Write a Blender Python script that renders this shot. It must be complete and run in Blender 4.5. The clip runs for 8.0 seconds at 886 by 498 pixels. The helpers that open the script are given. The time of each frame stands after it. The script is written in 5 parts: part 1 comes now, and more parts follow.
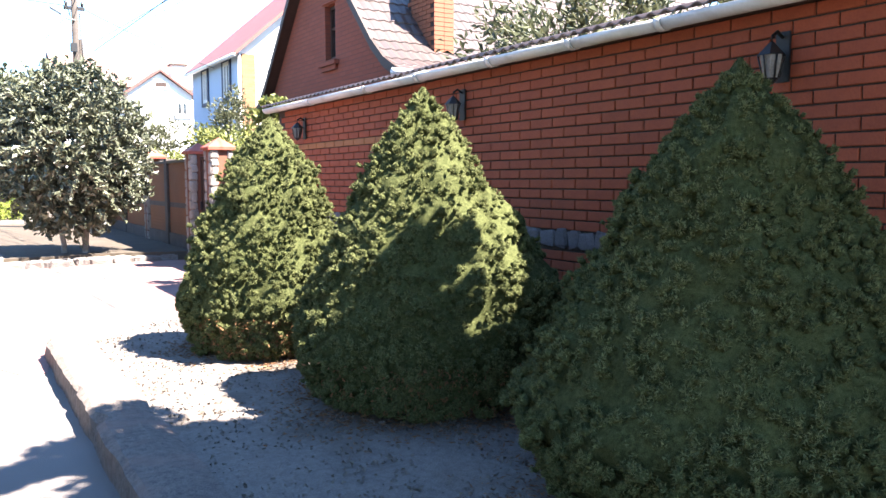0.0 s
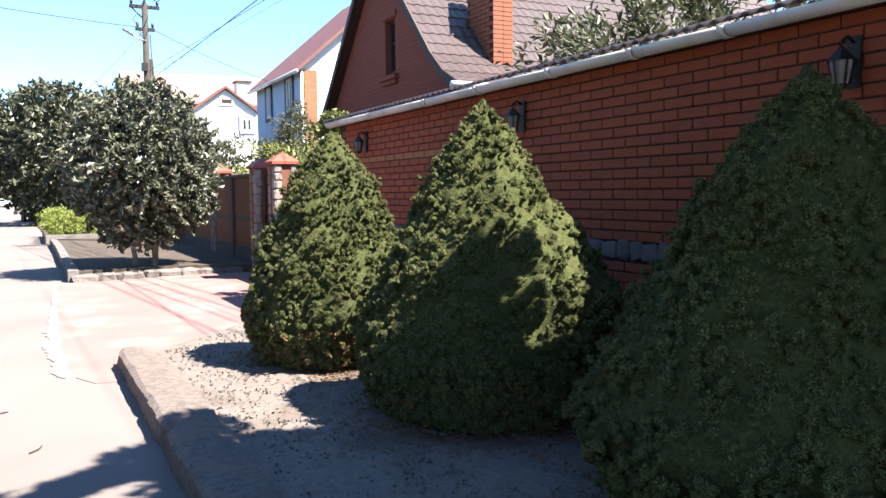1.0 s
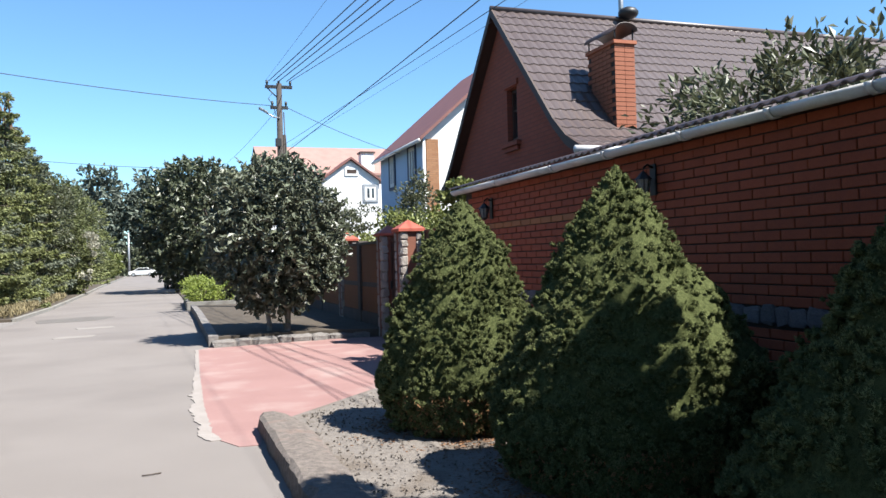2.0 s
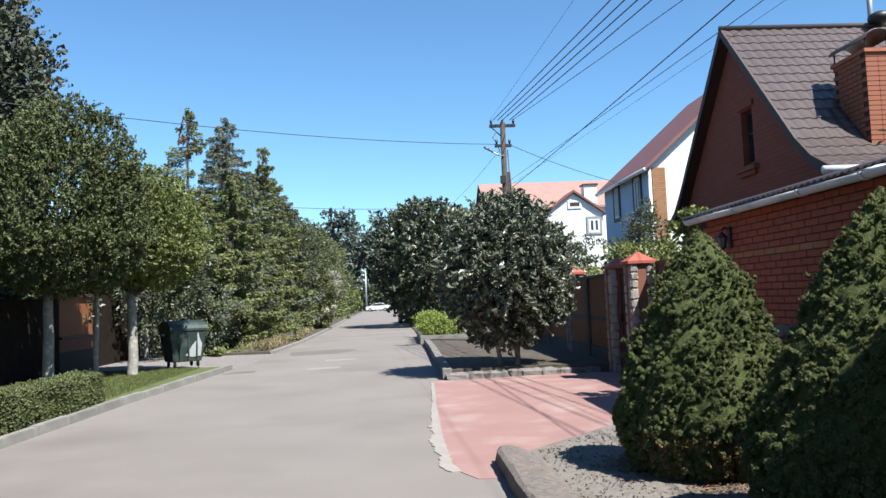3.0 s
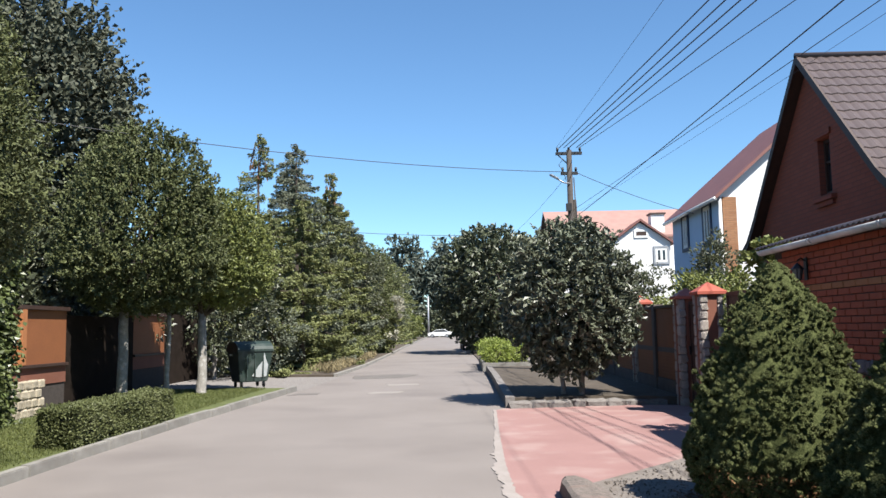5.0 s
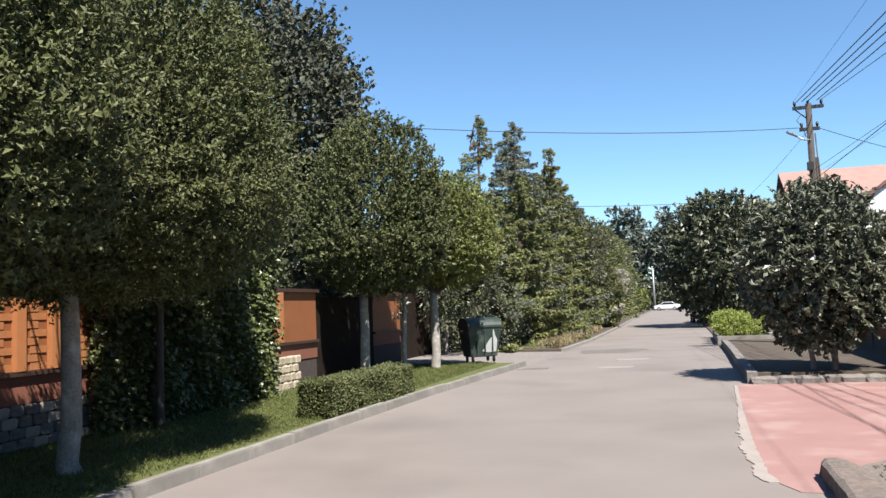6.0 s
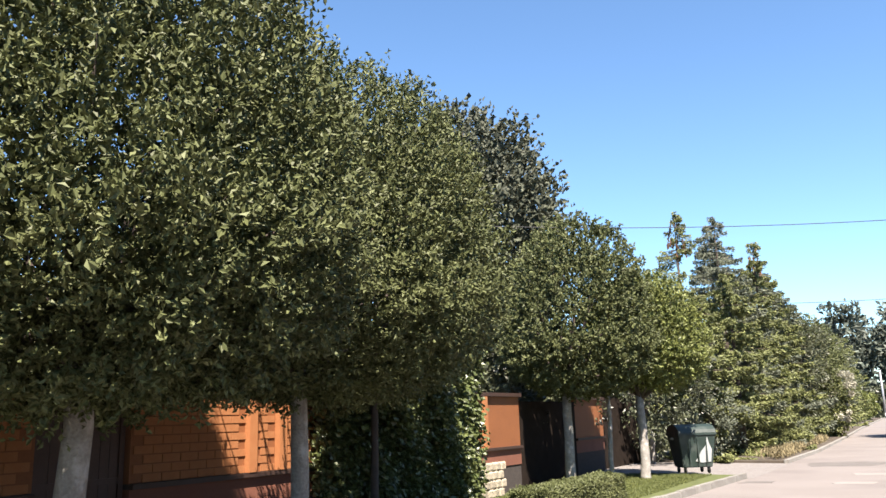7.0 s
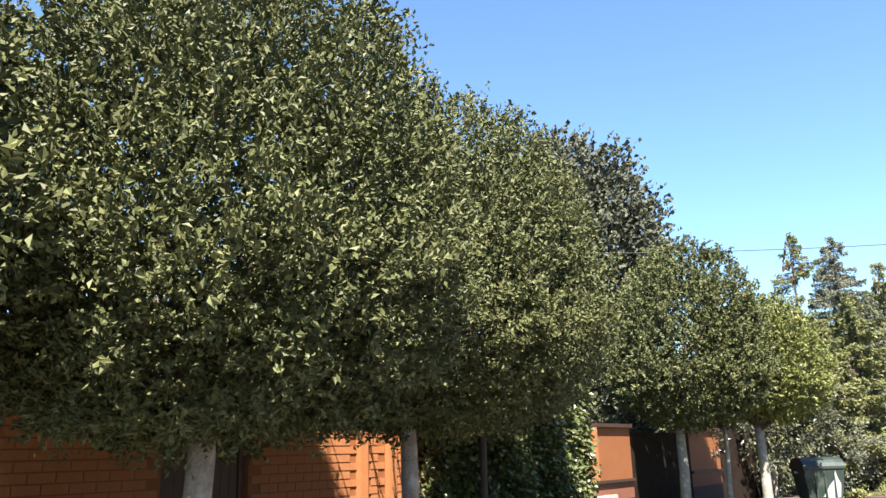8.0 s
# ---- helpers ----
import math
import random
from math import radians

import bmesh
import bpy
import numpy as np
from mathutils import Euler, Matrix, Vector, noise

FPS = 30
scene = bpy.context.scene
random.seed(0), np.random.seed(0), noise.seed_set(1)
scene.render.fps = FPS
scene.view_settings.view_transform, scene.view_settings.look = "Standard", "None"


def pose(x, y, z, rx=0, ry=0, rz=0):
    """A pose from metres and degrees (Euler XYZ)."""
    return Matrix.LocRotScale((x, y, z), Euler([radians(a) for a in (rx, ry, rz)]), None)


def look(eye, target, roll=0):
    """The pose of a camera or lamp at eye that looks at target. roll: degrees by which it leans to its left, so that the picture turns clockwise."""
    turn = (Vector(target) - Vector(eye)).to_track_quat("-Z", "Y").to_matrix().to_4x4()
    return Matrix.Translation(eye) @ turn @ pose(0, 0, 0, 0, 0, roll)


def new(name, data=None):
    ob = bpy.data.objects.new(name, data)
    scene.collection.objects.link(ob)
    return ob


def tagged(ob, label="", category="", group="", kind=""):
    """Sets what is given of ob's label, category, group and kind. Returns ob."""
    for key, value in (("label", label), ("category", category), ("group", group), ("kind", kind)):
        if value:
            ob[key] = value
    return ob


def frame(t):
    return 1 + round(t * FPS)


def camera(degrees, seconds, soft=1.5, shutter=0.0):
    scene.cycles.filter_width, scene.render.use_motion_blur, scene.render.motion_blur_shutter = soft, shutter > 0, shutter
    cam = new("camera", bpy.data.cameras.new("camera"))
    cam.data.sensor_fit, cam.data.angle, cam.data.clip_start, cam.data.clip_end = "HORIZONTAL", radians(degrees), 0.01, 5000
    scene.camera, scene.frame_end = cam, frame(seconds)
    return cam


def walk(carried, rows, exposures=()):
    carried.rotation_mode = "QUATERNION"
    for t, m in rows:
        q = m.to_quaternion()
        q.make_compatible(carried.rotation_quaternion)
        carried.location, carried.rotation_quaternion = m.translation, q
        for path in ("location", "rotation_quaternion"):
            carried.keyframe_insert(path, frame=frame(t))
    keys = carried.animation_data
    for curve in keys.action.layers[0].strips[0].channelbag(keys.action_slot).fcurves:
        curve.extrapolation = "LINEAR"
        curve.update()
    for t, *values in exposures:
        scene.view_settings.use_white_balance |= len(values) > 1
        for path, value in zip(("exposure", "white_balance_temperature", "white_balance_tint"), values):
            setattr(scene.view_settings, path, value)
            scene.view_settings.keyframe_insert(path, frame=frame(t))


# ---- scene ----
cam = camera(58.57, 8.0)
PATH = [
    (0, (-0.124, 0.078, 1.548), (2.512, 4.304, 1.114), -0.18),
    (0.2, (-0.129, 0.070, 1.551), (2.420, 4.351, 1.123), -0.29),
    (0.5, (-0.136, 0.059, 1.556), (2.250, 4.440, 1.216), -0.91),
    (0.7, (-0.136, 0.064, 1.552), (2.145, 4.500, 1.215), -0.90),
    (1, (-0.136, 0.071, 1.547), (2.179, 4.489, 1.191), -0.67),
    (1.2, (-0.149, 0.048, 1.587), (2.152, 4.476, 1.277), -1.52),
    (2.3, (-0.283, 0.097, 1.573), (1.027, 4.920, 1.700), -1.61),
    (2.5, (-0.311, 0.072, 1.577), (0.739, 4.959, 1.723), -2.15),
    (2.7, (-0.317, 0.074, 1.583), (0.286, 5.031, 1.836), -2.52),
    (3, (-0.327, 0.076, 1.593), (-0.048, 5.058, 1.911), -2.38),
    (3.2, (-0.323, 0.096, 1.593), (-0.201, 5.078, 1.995), -2.55),
    (3.5, (-0.318, 0.126, 1.594), (-0.381, 5.104, 2.060), -1.87),
    (4, (-0.341, 0.123, 1.598), (-0.430, 5.095, 2.120), -1.37),
    (4.2, (-0.351, 0.110, 1.596), (-0.434, 5.079, 2.147), -0.96),
    (5.3, (-0.375, 0.065, 1.571), (-0.529, 5.045, 1.990), -1.21),
    (5.5, (-0.391, 0.065, 1.577), (-0.773, 5.040, 1.900), -1.84),
    (5.7, (-0.419, 0.065, 1.580), (-1.159, 5.000, 1.892), -2.02),
    (6, (-0.462, 0.064, 1.584), (-1.939, 4.826, 1.965), -2.18),
    (6.2, (-0.523, 0.056, 1.584), (-2.323, 4.700, 2.022), -1.85),
    (6.5, (-0.614, 0.043, 1.585), (-2.805, 4.489, 2.240), -1.96),
    (6.7, (-0.660, 0.037, 1.587), (-3.012, 4.357, 2.484), -2.13),
    (7, (-0.729, 0.028, 1.591), (-3.224, 4.229, 2.656), -1.77),
    (7.2, (-0.732, 0.022, 1.595), (-3.459, 4.011, 2.879), -1.98),
    (7.5, (-0.737, 0.012, 1.601), (-3.566, 3.869, 3.058), -2.10),
    (7.7, (-0.745, 0.010, 1.599), (-3.673, 3.821, 2.976), -2.16),
    (8, (-0.756, 0.006, 1.595), (-3.746, 3.809, 2.858), -1.50),
]
walk(cam, [(t, look(eye, target, roll)) for t, eye, target, roll in PATH],
     [(0.0, 3.32, 6900, 16), (0.4, 3.12, 6900, 16), (0.7, 2.67, 6850, 16), (1.0, 2.34, 6800, 15), (1.2, 2.14, 6700, 13), (1.8, 1.72, 6400, 10), (2.3, 1.40, 6250, 7), (3.5, 1.35, 6200, 7), (5.5, 1.34, 6550, 11), (6.0, 1.38, 6650, 12), (6.5, 1.64, 6850, 15), (7.0, 1.95, 7000, 15), (7.5, 2.17, 7050, 15), (8.0, 2.27, 7050, 14)])

# ---- light ----
SUN_EL, SUN_AZ = 54.0, 40.0  # azimuth from -y towards +x
sx, sy = math.sin(radians(SUN_AZ)), -math.cos(radians(SUN_AZ))
sun_dir = Vector((sx * math.cos(radians(SUN_EL)), sy * math.cos(radians(SUN_EL)), math.sin(radians(SUN_EL))))
world = bpy.data.worlds.new("sky")
scene.world = world
world.use_nodes = True
wn = world.node_tree.nodes
sky = wn.new("ShaderNodeTexSky")
sky.sky_type, sky.sun_disc = "NISHITA", False
sky.sun_elevation, sky.sun_rotation = radians(SUN_EL), math.atan2(sx, sy)
sky.air_density, sky.dust_density, sky.ozone_density = 1.0, 0.0, 1.5
tint = wn.new("ShaderNodeMix")
tint.data_type, tint.blend_type = "RGBA", "MULTIPLY"
tint.inputs["Factor"].default_value, tint.inputs["B"].default_value = 1.0, (0.78, 1.05, 1.23, 1)
world.node_tree.links.new(sky.outputs[0], tint.inputs["A"])
world.node_tree.links.new(tint.outputs["Result"], wn["Background"].inputs[0])
wn["Background"].inputs[1].default_value = 0.06
sun = new("sun", bpy.data.lights.new("sun", "SUN"))
sun.data.energy, sun.data.angle, sun.data.color = 5.0, radians(0.6), (1.0, 0.95, 0.87)
sun.matrix_world = look(sun_dir * 60, (0, 0, 0))


# ---- materials ----
def mat(name, c1, c2, scale=8.0, rough=0.8, bump=0.0, fine=60.0, metal=0.0, spots=None, spot_amount=0.5, spot_scale=1.2, island=0.0, obrand=0.0, translucent=0.0, spec=0.5):
    """A surface of two colours mixed by coarse and fine noise, with relief, stains, and per-piece variation."""
    m = bpy.data.materials.new(name)
    m.use_nodes = True
    nt = m.node_tree
    n, ln = nt.nodes, nt.links
    b = n["Principled BSDF"]
    b.inputs["Roughness"].default_value, b.inputs["Metallic"].default_value = rough, metal
    b.inputs["Specular IOR Level"].default_value = spec
    tc = n.new("ShaderNodeTexCoord")
    big, small = n.new("ShaderNodeTexNoise"), n.new("ShaderNodeTexNoise")
    big.inputs["Scale"].default_value, small.inputs["Scale"].default_value = scale, fine
    big.inputs["Detail"].default_value, small.inputs["Detail"].default_value = 6, 4
    for q in (big, small):
        ln.new(tc.outputs["Object"], q.inputs["Vector"])
    add = n.new("ShaderNodeMath")
    add.operation = "MULTIPLY_ADD"
    add.inputs[1].default_value, add.inputs[2].default_value = 0.5, 0.0
    ln.new(small.outputs[0], add.inputs[0])
    half = n.new("ShaderNodeMath")
    half.operation = "MULTIPLY_ADD"
    half.inputs[1].default_value = 0.5
    ln.new(big.outputs[0], half.inputs[0])
    ln.new(add.outputs[0], half.inputs[2])
    spread = n.new("ShaderNodeMapRange")
    spread.inputs[1].default_value, spread.inputs[2].default_value = 0.36, 0.64
    ln.new(half.outputs[0], spread.inputs[0])
    mix = n.new("ShaderNodeMix")
    mix.data_type = "RGBA"
    mix.inputs["A"].default_value, mix.inputs["B"].default_value = (*c1, 1), (*c2, 1)
    ln.new(spread.outputs[0], mix.inputs["Factor"])
    out = mix.outputs["Result"]
    if spots:
        st = n.new("ShaderNodeTexNoise")
        st.inputs["Scale"].default_value, st.inputs["Detail"].default_value = spot_scale, 8
        ln.new(tc.outputs["Object"], st.inputs["Vector"])
        rg = n.new("ShaderNodeMapRange")
        rg.inputs[1].default_value, rg.inputs[2].default_value, rg.inputs[4].default_value = 0.52, 0.68, spot_amount
        ln.new(st.outputs[0], rg.inputs[0])
        m2 = n.new("ShaderNodeMix")
        m2.data_type = "RGBA"
        m2.inputs["B"].default_value = (*spots, 1)
        ln.new(out, m2.inputs["A"])
        ln.new(rg.outputs[0], m2.inputs["Factor"])
        out = m2.outputs["Result"]
    for amount, node, socket in ((island, "ShaderNodeNewGeometry", "Random Per Island"), (obrand, "ShaderNodeObjectInfo", "Random")):
        if amount:
            g = n.new(node)
            r = n.new("ShaderNodeMapRange")
            r.inputs[3].default_value, r.inputs[4].default_value = 1 - amount, 1 + amount
            ln.new(g.outputs[socket], r.inputs[0])
            hs = n.new("ShaderNodeHueSaturation")
            ln.new(r.outputs[0], hs.inputs["Value"])
            ln.new(out, hs.inputs["Color"])
            out = hs.outputs[0]
    ln.new(out, b.inputs["Base Color"])
    if bump:
        bp = n.new("ShaderNodeBump")
        bp.inputs["Strength"].default_value, bp.inputs["Distance"].default_value = bump, 0.02
        ln.new(half.outputs[0], bp.inputs["Height"])
        ln.new(bp.outputs[0], b.inputs["Normal"])
    if translucent:
        tr, ms = n.new("ShaderNodeBsdfTranslucent"), n.new("ShaderNodeMixShader")
        ln.new(out, tr.inputs["Color"])
        ms.inputs[0].default_value = translucent
        ln.new(b.outputs[0], ms.inputs[1])
        ln.new(tr.outputs[0], ms.inputs[2])
        ln.new(ms.outputs[0], n["Material Output"].inputs["Surface"])
    return m


def brick_mat(name, c1, c2, mortar, length=0.25, height=0.065, joint=0.01, axis="y"):
    """Far brickwork: courses laid by the wall's own place, axis along the wall."""
    m = mat(name, c1, c2, 3, 0.85)
    nt = m.node_tree
    n, ln = nt.nodes, nt.links
    tc, sep, comb = n.new("ShaderNodeTexCoord"), n.new("ShaderNodeSeparateXYZ"), n.new("ShaderNodeCombineXYZ")
    ln.new(tc.outputs["Object"], sep.inputs[0])
    ln.new(sep.outputs[axis.upper()], comb.inputs[0])
    ln.new(sep.outputs["Z"], comb.inputs[1])
    br = n.new("ShaderNodeTexBrick")
    br.inputs["Scale"].default_value = 1.0
    br.inputs["Brick Width"].default_value, br.inputs["Row Height"].default_value, br.inputs["Mortar Size"].default_value = length + joint, height + joint, joint * 0.55
    br.inputs["Mortar"].default_value, br.inputs["Color1"].default_value, br.inputs["Color2"].default_value = (*mortar, 1), (*c1, 1), (*c2, 1)
    ln.new(comb.outputs[0], br.inputs["Vector"])
    b = n["Principled BSDF"]
    ln.new(br.outputs["Color"], b.inputs["Base Color"])
    bp = n.new("ShaderNodeBump")
    bp.invert = True
    bp.inputs["Distance"].default_value = 0.01
    ln.new(br.outputs["Fac"], bp.inputs["Height"])
    ln.new(bp.outputs[0], b.inputs["Normal"])
    return m


M_ASPHALT = mat("asphalt", (0.141, 0.124, 0.114), (0.178, 0.158, 0.146), 0.5, 0.9, 0.5, 140, spots=(0.119, 0.104, 0.0963), spot_amount=0.7, spot_scale=0.35)
M_PATCH = mat("bitumen_patch", (0.0935, 0.0825, 0.077), (0.127, 0.116, 0.105), 2, 0.9, 0.5, 120)
M_WORN = mat("worn_asphalt", (0.184, 0.164, 0.149), (0.213, 0.194, 0.178), 2, 0.9, 0.5, 120)
M_SOIL = mat("soil", (0.0413, 0.0319, 0.0231), (0.077, 0.0605, 0.044), 3, 0.95, 0.6, 60)
M_GRAVEL = mat("gravel", (0.112, 0.096, 0.0842), (0.187, 0.164, 0.145), 25, 0.95, 1.0, 90, spots=(0.0935, 0.0701, 0.0514), spot_amount=0.6, spot_scale=2.5)
M_GRASS = mat("grass", (0.0462, 0.0594, 0.0132), (0.0858, 0.099, 0.0264), 6, 0.9, 0.6, 80)
M_BLADE = mat("grass_blade", (0.0654, 0.0825, 0.0173), (0.114, 0.128, 0.0344), 3, 0.7, island=0.35, translucent=0.3)
M_CONCRETE = mat("concrete", (0.11, 0.099, 0.0935), (0.22, 0.204, 0.19), 14, 0.95, 1.0, 75, spots=(0.121, 0.105, 0.0935), spot_amount=0.6, spot_scale=3)
M_KERB = mat("kerb_concrete", (0.135, 0.128, 0.115), (0.225, 0.215, 0.195), 5, 0.85, 0.4, 90, spots=(0.115, 0.10, 0.085), spot_amount=0.7, spot_scale=2.5, obrand=0.1)
M_RED = mat("red_paving", (0.200, 0.110, 0.100), (0.245, 0.142, 0.130), 1.1, 0.85, 0.4, 70, spots=(0.29, 0.21, 0.19), spot_amount=0.65, spot_scale=1.3)
M_OLDKERB = mat("weathered_kerb", (0.075, 0.062, 0.055), (0.185, 0.155, 0.135), 22, 0.95, 1.0, 110, spots=(0.20, 0.13, 0.105), spot_amount=0.7, spot_scale=3)
M_BRICK = mat("brick", (0.212, 0.040, 0.015), (0.262, 0.056, 0.020), 7, 0.8, 0.35, 70, obrand=0.10, island=0.06)
M_BRICK_PALE = mat("pale_brick", (0.271, 0.099, 0.0336), (0.298, 0.122, 0.0451), 7, 0.8, 0.35, 70, island=0.08)
M_MORTAR = mat("mortar", (0.0275, 0.0209, 0.0182), (0.0495, 0.0385, 0.033), 20, 0.95, 0.4, 120)
M_STONE = mat("field_stone", (0.0935, 0.0853, 0.0908), (0.165, 0.149, 0.154), 9, 0.85, 0.8, 60, island=0.3, obrand=0.2)
M_PINKSTONE = mat("granite_stone", (0.198, 0.171, 0.149), (0.319, 0.286, 0.253), 9, 0.85, 0.8, 60, island=0.25, obrand=0.2)
M_YELLOWSTONE = mat("sand_stone", (0.275, 0.231, 0.165), (0.363, 0.319, 0.242), 9, 0.85, 0.8, 60, island=0.2, obrand=0.15)
M_WHITE = mat("white_paint", (0.577, 0.577, 0.569), (0.64, 0.64, 0.632), 2, 0.6, 0.1, 40, spots=(0.468, 0.452, 0.429), spot_amount=0.4)
M_GUTTER = mat("white_gutter", (0.562, 0.554, 0.538), (0.64, 0.632, 0.624), 3, 0.35, 0.05, 50, spots=(0.39, 0.367, 0.335), spot_amount=0.5, spot_scale=5)
M_ROOF = mat("brown_roof_metal", (0.0578, 0.0413, 0.0385), (0.077, 0.0578, 0.055), 1.5, 0.42, 0.1, 40, metal=0.0)
M_REDROOF = mat("red_roof", (0.121, 0.0468, 0.0385), (0.165, 0.066, 0.055), 2, 0.6, 0.2, 30)
M_GABLE = brick_mat("red_gable_brick", (0.178, 0.043, 0.022), (0.205, 0.052, 0.027), (0.11, 0.040, 0.027), axis="y")
M_CHIMNEY = mat("chimney_brick", (0.22, 0.0605, 0.0303), (0.286, 0.105, 0.0495), 5, 0.8, 0.3, 60, island=0.25)
M_STRIP = brick_mat("orange_brick_strip", (0.231, 0.105, 0.0468), (0.275, 0.138, 0.066), (0.165, 0.0935, 0.055), axis="x")
M_BLUE = mat("blue_render", (0.34, 0.45, 0.60), (0.39, 0.50, 0.65), 1.0, 0.85, 0.15, 50)
M_DARKWOOD = mat("dark_brown_wood", (0.0248, 0.0121, 0.00825), (0.044, 0.022, 0.0154), 6, 0.6, 0.2, 50)
M_GLASS = mat("window_glass", (0.0234, 0.0273, 0.0312), (0.039, 0.0429, 0.0468), 2, 0.06, spec=0.8)
M_BLACK = mat("black_metal", (0.0066, 0.0066, 0.00715), (0.0138, 0.0138, 0.0149), 8, 0.5, 0.1, 50)
M_WIRE = mat("wire", (0.0165, 0.0165, 0.0193), (0.033, 0.033, 0.0358), 8, 0.6)
M_POLE = mat("grey_pole", (0.0303, 0.0248, 0.022), (0.055, 0.0451, 0.0385), 4, 0.9, 0.3, 40)
M_GREY = mat("grey_metal", (0.273, 0.281, 0.289), (0.39, 0.39, 0.398), 4, 0.45, 0.1, 40, metal=0.6)
M_PALEROOF = mat("pale_red_roof", (0.231, 0.132, 0.11), (0.286, 0.171, 0.143), 2, 0.7, 0.2, 30)
M_LITTER = mat("needle_litter", (0.121, 0.055, 0.0248), (0.187, 0.0935, 0.044), 5, 0.95, island=0.35)
M_PLASTER = mat("brown_plaster", (0.132, 0.0468, 0.0275), (0.165, 0.0605, 0.0358), 2, 0.85, 0.25, 40)
M_NAVY = mat("navy_trim", (0.0275, 0.0413, 0.077), (0.0385, 0.055, 0.099), 3, 0.6)
M_SMOKE = mat("smoked_glass", (0.125, 0.121, 0.117), (0.187, 0.183, 0.179), 6, 0.25)
M_CAP = mat("red_cap", (0.275, 0.055, 0.033), (0.319, 0.077, 0.0468), 3, 0.6, 0.2, 40)
M_PANEL = mat("orange_panel", (0.159, 0.0538, 0.0168), (0.196, 0.0678, 0.0211), 2, 0.75, 0.2, 40)
M_PLINTH = mat("dark_plinth", (0.066, 0.055, 0.0495), (0.105, 0.088, 0.0798), 4, 0.9, 0.5, 50)
M_GATE = mat("brown_gate", (0.033, 0.0154, 0.011), (0.0495, 0.0231, 0.0165), 3, 0.55, 0.1, 40)
M_BARK = mat("bark", (0.165, 0.152, 0.135), (0.27, 0.255, 0.23), 9, 0.95, 1.0, 40, spots=(0.38, 0.37, 0.345), spot_amount=0.8, spot_scale=7)
M_TWIG = mat("twig", (0.0385, 0.0275, 0.022), (0.066, 0.0495, 0.0385), 9, 0.9)
M_BIN = mat("green_bin", (0.0099, 0.0209, 0.0165), (0.0176, 0.0319, 0.0264), 3, 0.55, 0.2, 30, spots=(0.055, 0.066, 0.0605), spot_amount=0.6, spot_scale=3)
# pale tone of the bin's scuffed patch, sunlight included
M_TIN = mat("sunlit_scuffs", (0.328, 0.351, 0.351), (0.452, 0.468, 0.468), 5, 0.5, 0.2, 40, metal=0.3)
# near-black boards: the deep shade behind the trees is in the colour
M_SHADEWOOD = mat("shade_dark_boards", (0.010, 0.007, 0.005), (0.020, 0.014, 0.011), 4, 0.95, 0.3, 40, spec=0.1)
M_RUBBER = mat("rubber", (0.00825, 0.00825, 0.00825), (0.0165, 0.0165, 0.0165), 10, 0.85)


def leaf_mat(name, c1, c2, rough=0.45, var=0.35, trans=0.25, spec=0.5):
    return mat(name, c1, c2, 1.3, rough, fine=9, island=var, translucent=trans, spec=spec)


L_SPRUCE = leaf_mat("dwarf_spruce_needle", (0.088, 0.102, 0.042), (0.158, 0.170, 0.078), 0.85, 0.2, 0.05, 0.05)
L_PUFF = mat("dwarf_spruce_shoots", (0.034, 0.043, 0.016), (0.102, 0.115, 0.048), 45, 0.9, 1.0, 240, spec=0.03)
# core of the hedge, near-black for the shade between its leaves
L_HEDGE_SHADE = mat("hedge_inner_shade", (0.0055, 0.00825, 0.0033), (0.0099, 0.0132, 0.00495), 12, 0.95)
L_DRY = leaf_mat("dry_needle", (0.154, 0.0715, 0.0275), (0.198, 0.105, 0.044), 0.8, 0.3, 0.1)
L_ROUND = leaf_mat("green_leaf", (0.054, 0.064, 0.024), (0.112, 0.124, 0.052), 0.55, 0.32, 0.10, 0.22)
L_YELLOW = leaf_mat("light_green_leaf", (0.094, 0.112, 0.030), (0.172, 0.190, 0.060), 0.5, 0.35, 0.14, 0.3)
L_DARK = leaf_mat("dark_leaf", (0.050, 0.056, 0.038), (0.082, 0.088, 0.062), 0.6, 0.35, 0.08, 0.15)
L_GREYLEAF = leaf_mat("grey_green_leaf", (0.0621, 0.0717, 0.0452), (0.128, 0.139, 0.0909), 0.42, 0.4, 0.08, 0.5)
L_CHESTNUT = leaf_mat("chestnut_leaf", (0.0409, 0.0497, 0.0263), (0.079, 0.0875, 0.0467), 0.45, 0.45, 0.08)
L_IVY = leaf_mat("creeper_leaf", (0.055, 0.0743, 0.0248), (0.0935, 0.11, 0.0385), 0.38, 0.4, 0.1)
L_FRUIT = leaf_mat("fruit_leaf", (0.0605, 0.0715, 0.0358), (0.105, 0.11, 0.0605), 0.45, 0.4, 0.25)
L_FIR = leaf_mat("fir_needle", (0.085, 0.098, 0.030), (0.165, 0.178, 0.060), 0.6, 0.45, 0.08)
L_BLUEFIR = leaf_mat("grey_fir_needle", (0.0825, 0.0963, 0.0654), (0.131, 0.145, 0.0963), 0.6, 0.3, 0.15)
L_CONE = leaf_mat("cone_brown", (0.121, 0.055, 0.022), (0.165, 0.0825, 0.0385), 0.7, 0.3, 0.05)
L_PINE = leaf_mat("pine_needle", (0.0577, 0.0743, 0.0577), (0.0907, 0.107, 0.0825), 0.7, 0.35, 0.1)
L_LIME = leaf_mat("lime_leaf", (0.186, 0.237, 0.0429), (0.257, 0.3, 0.0715), 0.5, 0.3, 0.35)
L_FLOWER = leaf_mat("white_flower", (0.33, 0.319, 0.248), (0.413, 0.402, 0.33), 0.7, 0.15, 0.3)


